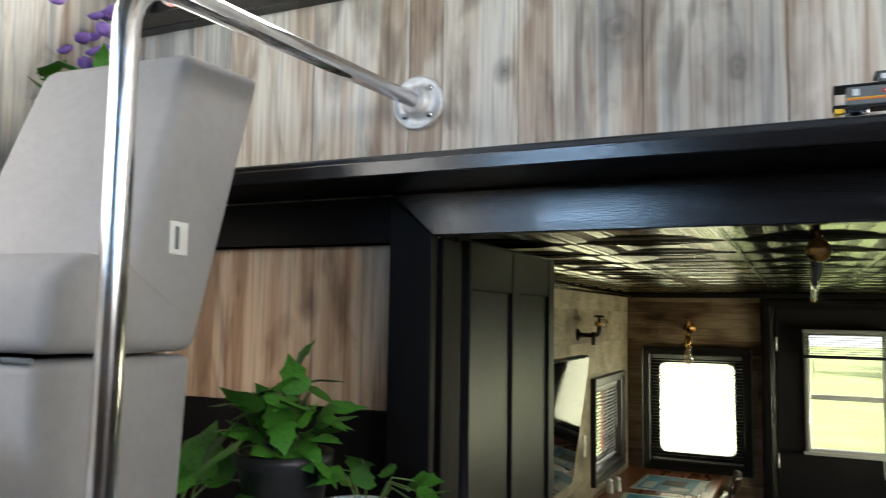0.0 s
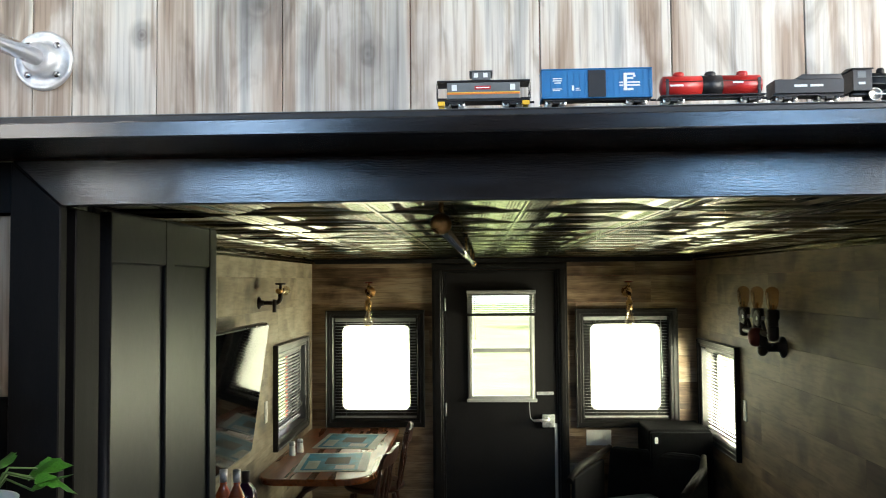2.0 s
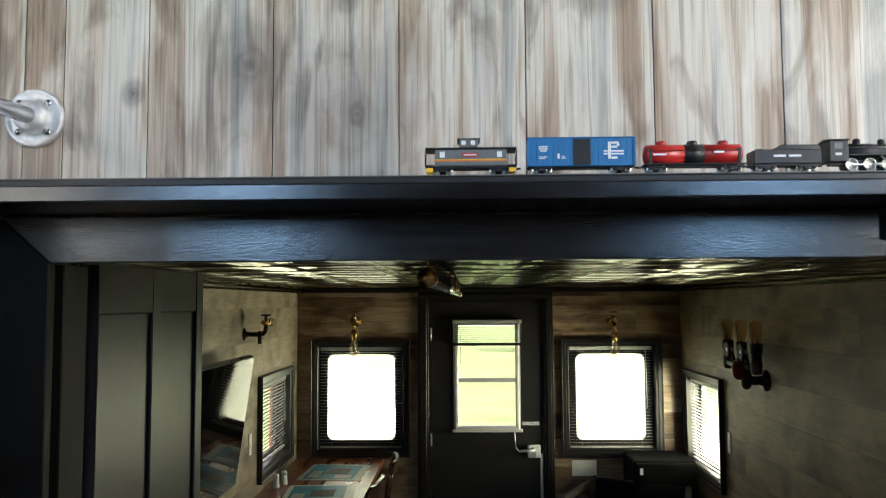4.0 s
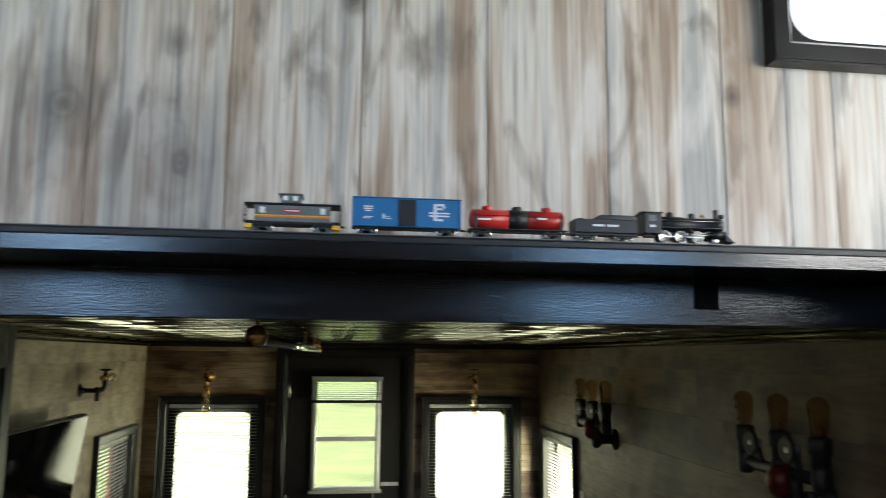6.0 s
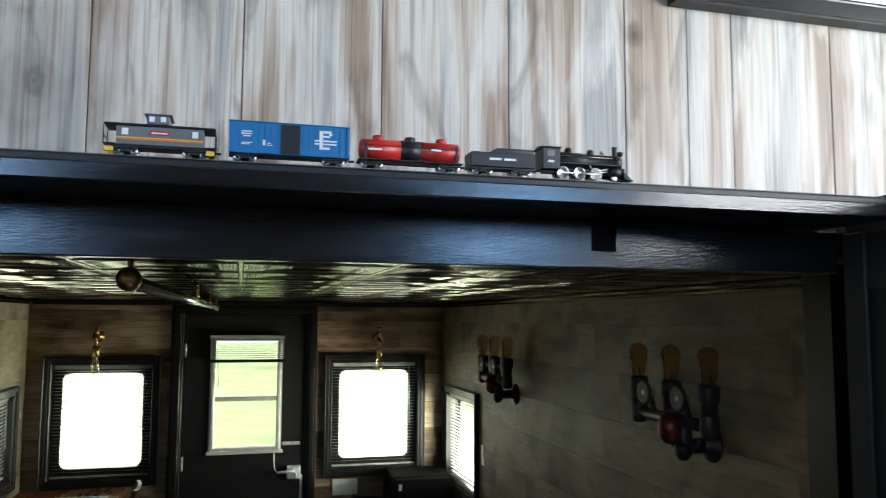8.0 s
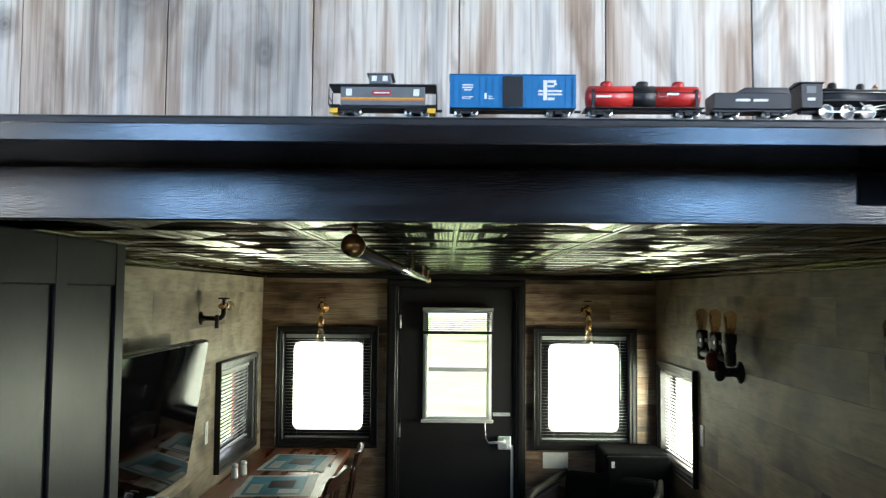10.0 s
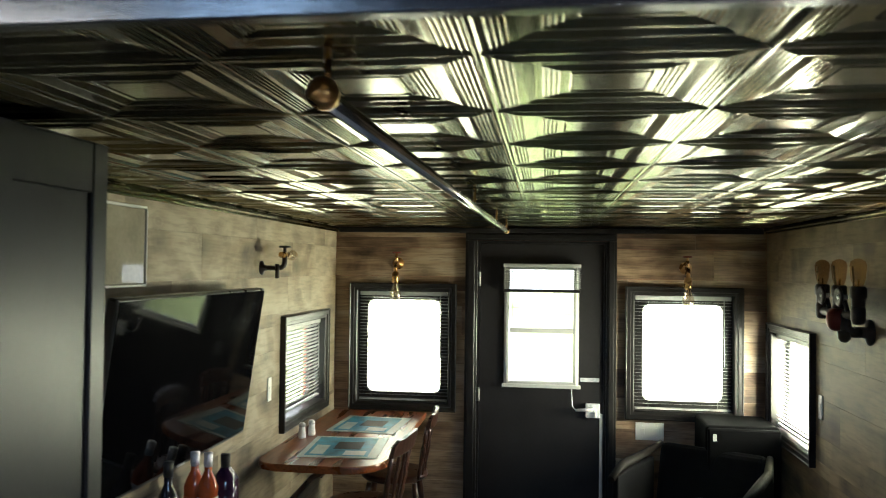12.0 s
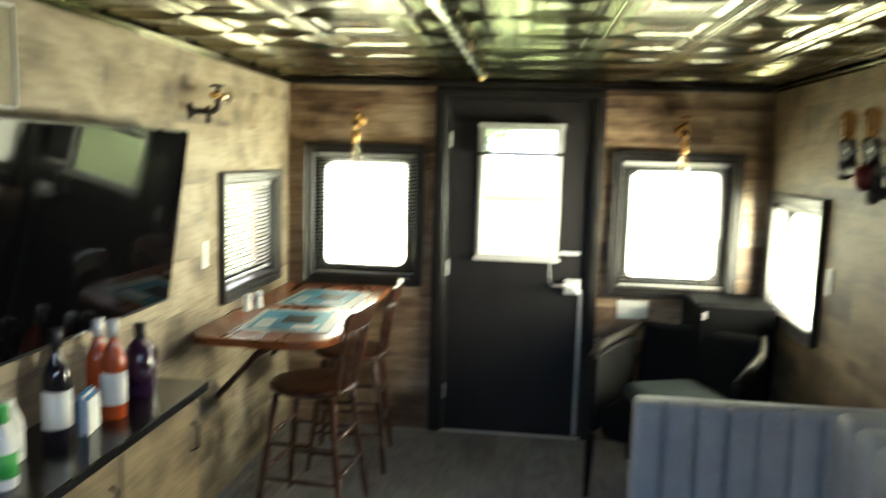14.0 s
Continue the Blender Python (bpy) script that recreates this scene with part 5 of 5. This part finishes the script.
# caboose, 0.13 long
cb = thing("model_caboose", "grey model caboose with an orange stripe and yellow steps", "model train", pose(T + 0.065, TY, TZ), "model train on the shelf")
body = part("body", boxed(-0.050, 0.050, -0.0165, 0.0165, 0.0115, 0.034, bevel=0.0008), M_TGREY, cb)
part("underframe", boxed(-0.063, 0.063, -0.014, 0.014, 0.0088, 0.0114, bevel=0.0005), M_TBLACK, cb)
part("roof", boxed(-0.064, 0.064, -0.018, 0.018, 0.0342, 0.0372, bevel=0.0013, seg=2), M_TBLACK, cb)
cu = part("cupola", boxed(-0.016, 0.010, -0.0175, 0.0175, 0.0374, 0.0480, bevel=0.0007), M_TGREY, cb)
part("cupola_roof", boxed(-0.019, 0.013, -0.019, 0.019, 0.0482, 0.0502, bevel=0.0008), M_TGREY, cu)
for y in (-0.0178, 0.0178):
    for x in (-0.010, 0.003):
        part("cupola_window", boxed(x - 0.003, x + 0.003, y - 0.0003, y + 0.0003, 0.0405, 0.0465), M_TWHITE, cu)
for y in (-0.0169, 0.0169):
    part("stripe", boxed(-0.0498, 0.0498, y - 0.0003, y + 0.0003, 0.0175, 0.0195), M_ORANGE, body)
    part("stripe", boxed(-0.0498, 0.0498, y - 0.0003, y + 0.0003, 0.0196, 0.0206), M_YELLOW, body)
    part("emblem", boxed(-0.012, 0.010, y - 0.0004, y + 0.0004, 0.024, 0.029), M_RED, body, "red lettering panel")
    part("emblem", boxed(-0.010, 0.008, y - 0.0006, y + 0.0006, 0.0258, 0.0272), M_TWHITE, body)
    for x in (-0.04, 0.04):
        part("side_window", boxed(x - 0.0035, x + 0.0035, y - 0.0004, y + 0.0004, 0.023, 0.031), M_TWHITE, body)
for x in (-1, 1):
    part("end_platform", boxed(min(x * 0.0505, x * 0.0645), max(x * 0.0505, x * 0.0645), -0.0165, 0.0165, 0.0115, 0.0128, bevel=0.0003), M_TBLACK, cb)
    for y in (-0.014, 0.014):
        part("step", boxed(x * 0.058 - 0.005, x * 0.058 + 0.005, y - 0.002, y + 0.002, 0.0025, 0.0085, bevel=0.0005), M_YELLOW, cb, "yellow step")
        part("end_rail", tubed([(x * 0.064, y, 0.0125), (x * 0.064, y, 0.034)], 0.0007, 5), M_TBLACK, cb)
    part("end_rail", tubed([(x * 0.064, -0.014, 0.022), (x * 0.064, 0.014, 0.022)], 0.0007, 5), M_TBLACK, cb)
    truck(cb, x * 0.040)
coupler(cb, 0.0631, 0.0705)

# boxcar, 0.15 long
bx = thing("model_boxcar", "blue model boxcar with a black sliding door and white print", "model train", pose(T + 0.2195, TY, TZ), "model train on the shelf")
body = part("body", boxed(-0.075, 0.075, -0.0165, 0.0165, 0.0095, 0.0485, bevel=0.0006), M_BLUE, bx)
part("roof", boxed(-0.0755, 0.0755, -0.0172, 0.0172, 0.0486, 0.0504, bevel=0.0009), M_BLUE, bx)
part("roof_walk", boxed(-0.075, 0.075, -0.003, 0.003, 0.0505, 0.0515), M_TBLACK, bx)
part("underframe", boxed(-0.072, 0.072, -0.010, 0.010, 0.0080, 0.0094), M_TBLACK, bx)
for y in (-0.0169, 0.0169):
    o = -1 if y < 0 else 1
    part("sliding_door", boxed(-0.012, 0.012, min(y, y + o * 0.0008), max(y, y + o * 0.0008), 0.0105, 0.0475, bevel=0.0003), M_TBLACK, bx, "black sliding door")
    for x0, x1, z0, z1 in ((0.036, 0.0405, 0.019, 0.043), (0.041, 0.051, 0.040, 0.043), (0.041, 0.049, 0.0345, 0.037), (0.0485, 0.052, 0.0372, 0.0398), (0.030, 0.0355, 0.029, 0.031), (0.030, 0.0355, 0.025, 0.027), (0.041, 0.058, 0.029, 0.031), (0.041, 0.058, 0.025, 0.027), (0.041, 0.049, 0.019, 0.022)):
        part("emblem", boxed(x0, x1, y - 0.0003, y + 0.0003, z0, z1), M_TWHITE, body)
    for x0, x1, z0, z1 in ((-0.060, -0.047, 0.036, 0.0375), (-0.060, -0.047, 0.033, 0.0345), (-0.058, -0.049, 0.030, 0.0315), (-0.060, -0.047, 0.022, 0.023), (-0.060, -0.050, 0.020, 0.021), (-0.034, -0.031, 0.020, 0.027), (-0.029, -0.022, 0.020, 0.021), (-0.029, -0.024, 0.0225, 0.0235)):
        part("print_bar", boxed(x0, x1, y - 0.0003, y + 0.0003, z0, z1), M_TWHITE, body)
    for k in range(-9, 10):
        if abs(k) > 1:
            part("rib", boxed(k * 0.0078 - 0.0003, k * 0.0078 + 0.0003, y - 0.0004 if o > 0 else y - 0.0002, y + 0.0002 if o > 0 else y + 0.0004, 0.010, 0.048), M_BLUE, body)
    part("ladder", tubed([(0.0715, y + o * 0.001, 0.011), (0.0715, y + o * 0.001, 0.048)], 0.0005, 5), M_BLUE, bx)
for x in (-0.055, 0.055):
    truck(bx, x)
coupler(bx, 0.0751, 0.083)

# tank car, 0.14 long
tk = thing("model_tank_car", "red and black model tank car with three domes", "model train", pose(T + 0.3765, TY, TZ), "model train on the shelf")
for x0, x1, mt, r in ((-0.066, -0.0135, M_RED, 0.0142), (-0.0134, 0.0134, M_TBLACK, 0.0145), (0.0135, 0.066, M_RED, 0.0142)):
    prof = [(0.0, x0), (r, x0), (r, x1), (0.0, x1)]
    if x0 < -0.05:
        prof = [(0.0, x0 - 0.003), (r * 0.7, x0 - 0.0015), (r, x0 + 0.001), (r, x1), (0.0, x1)]
    if x1 > 0.05:
        prof = [(0.0, x0), (r, x0), (r, x1 - 0.001), (r * 0.7, x1 + 0.0015), (0.0, x1 + 0.003)]
    part("tank", lathed(prof, 24, pose(0, 0, 0.0265, 0, 90)), mt, tk, "black middle band" if mt is M_TBLACK else "")
for x, mt in ((-0.043, M_RED), (0.0, M_TBLACK), (0.043, M_RED)):
    part("dome", lathed([(0.0075, 0.036), (0.0075, 0.0435), (0.0065, 0.0455), (0.0, 0.046)], 16, pose(x, 0, 0)), mt, tk)
for y in (-0.0125, 0.0125):
    part("handrail", tubed([(-0.066, y * 1.18, 0.030), (0.066, y * 1.18, 0.030)], 0.0005, 5), M_TBLACK, tk)
    part("running_board", boxed(-0.070, 0.070, y - 0.0035, y + 0.0035, 0.0105, 0.0120, bevel=0.0003), M_TBLACK, tk)
    for x0, x1, z0 in ((-0.058, -0.040, 0.0235), (0.026, 0.040, 0.0265)):
        part("print_bar", boxed(x0, x1, (0.0146 if y > 0 else -0.0149), (0.0149 if y > 0 else -0.0146), z0, z0 + 0.0025), M_TWHITE, tk)
    part("saddle", boxed(-0.0635, -0.0595, y * 1.08 - 0.0012, y * 1.08 + 0.0012, 0.012, 0.034, bevel=0.0003), M_TBLACK, tk)
    part("saddle", boxed(0.0595, 0.0635, y * 1.08 - 0.0012, y * 1.08 + 0.0012, 0.012, 0.034, bevel=0.0003), M_TBLACK, tk)
part("underframe", boxed(-0.070, 0.070, -0.006, 0.006, 0.0082, 0.0125), M_TBLACK, tk)
for x in (-0.052, 0.052):
    truck(tk, x)
coupler(tk, 0.0701, 0.0765)

# tender, 0.095 long
te = thing("model_tender", "black model coal tender with white lettering on its side", "model train", pose(T + 0.5035, TY, TZ), "model train on the shelf")
body = part("body", boxed(-0.046, 0.046, -0.0155, 0.0155, 0.0105, 0.030, bevel=0.0008), M_TBLACK, te)
part("coal_bunker", slab(0.0135, [(-0.02, 0.0302), (0.046, 0.0302), (0.043, 0.037), (-0.008, 0.037)], 0.0006), M_TBLACK, te).matrix_basis = Matrix.Rotation(radians(-90), 4, "Z")
part("underframe", boxed(-0.047, 0.047, -0.012, 0.012, 0.0085, 0.0104), M_TBLACK, te)
part("hatch", lathed([(0.0, 0.0301), (0.005, 0.0301), (0.005, 0.033), (0.0, 0.0335)], 12, pose(-0.034, 0, 0)), M_TBLACK, te)
for y in (-0.0158, 0.0158):
    for x0, x1 in ((-0.020, -0.003), (0.001, 0.018)):
        part("print_bar", boxed(x0, x1, y - 0.0003, y + 0.0003, 0.0195, 0.0225), M_TWHITE, body)
for x in (-0.028, 0.028):
    truck(te, x)
coupler(te, 0.0471, 0.053)

# locomotive, 0.135 long
lo = thing("model_locomotive", "black model steam locomotive with silver side rods", "model train", pose(T + 0.627, TY, TZ), "model train on the shelf")
part("boiler", lathed([(0.0, -0.040), (0.0122, -0.040), (0.0122, -0.005), (0.0112, 0.0), (0.0112, 0.046), (0.0118, 0.0465), (0.0118, 0.056), (0.009, 0.0575), (0.0, 0.058)], 22, pose(0, 0, 0.0275, 0, 90)), M_TBLACK, lo)
part("headlamp", lathed([(0.0, 0.0), (0.0032, 0.0), (0.0036, 0.006), (0.0, 0.0062)], 12, pose(0.0555, 0, 0.0425, 0, 90)), M_TBLACK, lo)
cab = part("cab", boxed(-0.066, -0.0405, -0.0158, 0.0158, 0.0125, 0.0415, bevel=0.0006), M_TBLACK, lo)
part("cab_roof", slab(0.0145, [(-0.0178, 0.0416), (0.0178, 0.0416), (0.0165, 0.0435), (0.0, 0.0462), (-0.0165, 0.0435)], 0.0004), M_TBLACK, cab).matrix_basis = pose(-0.0535, 0, 0)
for y in (-0.0161, 0.0161):
    part("cab_window", boxed(-0.060, -0.049, y - 0.0003, y + 0.0003, 0.030, 0.0385), M_TGREY, cab)
    part("number_plate", boxed(-0.059, -0.050, y - 0.0003, y + 0.0003, 0.021, 0.0245), M_TWHITE, cab)
for x, r, h in ((-0.022, 0.0052, 0.047), (0.012, 0.0048, 0.046)):
    part("dome", lathed([(r * 1.2, 0.036), (r, 0.039), (r, h - 0.003), (r * 0.7, h - 0.0005), (0.0, h)], 14, pose(x, 0, 0)), M_TBLACK, lo)
part("smokestack", lathed([(0.0052, 0.036), (0.0036, 0.040), (0.0036, 0.050), (0.0046, 0.0515), (0.0036, 0.0516), (0.0, 0.051)], 14, pose(0.050, 0, 0)), M_TBLACK, lo)
part("whistle", tubed([(-0.034, 0, 0.039), (-0.034, 0, 0.048)], 0.0011, 6), M_BRASS, lo)
part("bell", lathed([(0.0034, 0.0405), (0.0022, 0.0445), (0.0, 0.0455)], 10, pose(0.030, 0, 0)), M_BRASS, lo)
part("frame", boxed(-0.062, 0.058, -0.0055, 0.0055, 0.0085, 0.0160, bevel=0.0005), M_TBLACK, lo)
for y in (-0.0125, 0.0125):
    part("running_board", boxed(-0.040, 0.054, y - 0.0028, y + 0.0028, 0.0215, 0.0226), M_TBLACK, lo)
    part("cylinder", lathed([(0.0, 0.036), (0.0055, 0.036), (0.0055, 0.052), (0.0, 0.052)], 14, pose(0, y, 0.0125, 0, 90)), M_TBLACK, lo)
    part("side_rod", boxed(-0.036, 0.020, y - 0.0009, y + 0.0009, 0.0076, 0.0094, bevel=0.0003), M_NICKEL, lo, "silver side rod")
    part("main_rod", tubed([(-0.009, y * 1.08, 0.0086), (0.038, y * 1.08, 0.0128)], 0.0010, 6), M_NICKEL, lo, "silver main rod")
    part("valve_gear", tubed([(0.004, y * 1.1, 0.0205), (0.012, y * 1.1, 0.012), (0.034, y * 1.1, 0.017)], 0.0009, 6), M_NICKEL, lo)
    part("handrail", tubed([(-0.040, y * 0.97, 0.0325), (0.054, y * 0.95, 0.0325)], 0.0005, 5), M_NICKEL, lo)
    for x in (-0.034, -0.009, 0.016):
        part("driving_wheel", lathed([(0.0, 0), (0.009, 0), (0.0092, 0.0014), (0.0078, 0.0016), (0.007, 0.0006), (0.0, 0.0008)], 20, pose(x, y * 0.72 + 0.0007, 0.0092, 90)), M_NICKEL, lo, "spoked wheel with a bright tyre")
wheelset(lo, 0.044, 0.005)
part("pilot", slab(0.011, [(0.0585, 0.004), (0.074, 0.0022), (0.0600, 0.0135), (0.0585, 0.0135)], 0.0004), M_TBLACK, lo).matrix_basis = Matrix.Rotation(radians(-90), 4, "Z")
part("pilot_beam", boxed(0.0555, 0.0584, -0.0145, 0.0145, 0.0115, 0.0185, bevel=0.0004), M_TBLACK, lo)

# ---- out of doors ----
solid("ground", boxed(-400, 400, -400, 400, -1.35, -1.2), M_GRASS, "sunlit mown grass around the railway car", "ground", kind="structure")


def hazy_sky():
    """A bright bank of haze far behind the trees."""
    ma, nt, b = nodes_of("hazy_sky")
    em = nt.nodes.new("ShaderNodeEmission")
    co, _ = place(nt, (0.02, 0.02, 0.04), False)
    nt.links.new(ramp(nt, noise_of(nt, co, 1.0, 4), [(0.3, (0.78, 0.88, 1.0)), (0.6, (1, 1, 1))]), em.inputs[0])
    em.inputs[1].default_value = 0.75
    nt.links.new(em.outputs[0], nt.nodes["Material Output"].inputs[0])
    solid("backdrop", boxed(-130, 130, 100, 100.4, -1.2, 120), ma, "bright hazy white sky in the distance", "backdrop", kind="structure")


hazy_sky()


def tree(x, y, h, seed):
    rng = random.Random(seed)
    t = thing("tree", "leafy green tree at the far side of the grass", "tree", pose(x, y, -1.2), "trees beyond the grass")
    bm = tubed([(0, 0, 0), (0.1, 0, h * 0.3), (0.0, 0.1, h * 0.7)], [0.22, 0.17, 0.06], 10)
    for k in range(7):
        a, z = rng.uniform(0, 6.28), h * rng.uniform(0.3, 0.6)
        tube(bm, [(0.05, 0, z), (math.cos(a) * h * 0.12, math.sin(a) * h * 0.12, z + h * 0.1), (math.cos(a) * h * 0.24, math.sin(a) * h * 0.24, z + h * 0.16)], [0.08, 0.05, 0.02], 6)
    part("trunk", bm, M_BARK, t)
    vs, fs = [], []
    for k in range(2600):
        a, q = rng.uniform(0, 6.28), rng.uniform(-1, 1)
        rr = h * 0.3 * (0.55 + 0.45 * rng.random()) * (1 + 0.25 * math.sin(3 * a + seed) + 0.15 * math.sin(7 * q + a))
        p = Vector((rr * math.sqrt(1 - q * q) * math.cos(a), rr * math.sqrt(1 - q * q) * math.sin(a), h * 0.66 + rr * q * 1.1))
        u = Vector((rng.gauss(0, 1), rng.gauss(0, 1), rng.gauss(0, 1))).normalized()
        w = u.orthogonal().normalized()
        s = rng.uniform(0.12, 0.26)
        n = len(vs)
        vs += [p - u * s, p + w * s * 0.5, p + u * s, p - w * s * 0.5]
        fs.append((n, n + 1, n + 2, n + 3))
    me = bpy.data.meshes.new("crown")
    me.from_pydata([tuple(v) for v in vs], [], fs)
    me.materials.append(M_TREE)
    part("crown", me, None, t)
    return t


for k, (x, y, h) in enumerate(((-14, 48, 9), (-6, 52, 11), (-2.8, 55, 10), (5.2, 46, 8), (9, 50, 12), (17, 47, 9), (-24, 44, 10))):
    tree(x, y, h, k + 2)


# ---- boards of the walls ----
vx = [CL + 0.0] + [-0.02 + 0.2075 * k for k in range(-6, 10) if CL + 0.03 < -0.02 + 0.2075 * k < CR - 0.03] + [CR]
grow = lambda h: (h[0] - 0.004, h[1] + 0.004, h[2] - 0.004, h[3] + 0.004)
boards(wall_bulkhead, "y", True, YW + 0.008, -1, vx, 2.1245, ZT, [grow(WL), grow(WR)], M_PLANK)
boards(wall_below, "y", True, YW + 0.028, -1, [v for v in vx if v < -0.78] + [-0.74, -0.665], 1.74, 2.04, [], M_PANEL)
hz = [0.0] + [0.05 + 0.19 * k for k in range(1, 11)] + [ZC + 0.01]
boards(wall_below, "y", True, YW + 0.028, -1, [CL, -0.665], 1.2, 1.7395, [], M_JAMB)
boards(wall_end, "y", False, YE + 0.008, -1, hz, XL, XR, [grow(EL), grow(ER), (ED[0] - 0.01, ED[1] + 0.01, -0.1, 2.02)], M_END, 1.3, 0.0006, 0.0008)
boards(wall_left, "x", False, XL - 0.008, 1, hz, YW + 0.1, YE, [grow(SL)], M_LIT_SIDE, 1.25, 0.0003, 0.0004)
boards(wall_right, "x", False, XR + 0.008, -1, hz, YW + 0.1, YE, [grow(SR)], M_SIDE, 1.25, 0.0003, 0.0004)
rng = random.Random(5)
for i in range(19):
    x0 = CL + 0.178 * i
    y = YB - rng.uniform(0, 1.0)
    while y < YE:
        y1 = min(y + 1.22, YE)
        if y1 > YB + 0.1:
            part("plank", boxed(x0 + 0.0008, min(x0 + 0.1772, CR), max(y, YB) + 0.0008, y1 - 0.0008, -0.008, rng.uniform(-0.0004, 0.0002), bevel=0.001), M_FLOOR, floor)
        y = y1
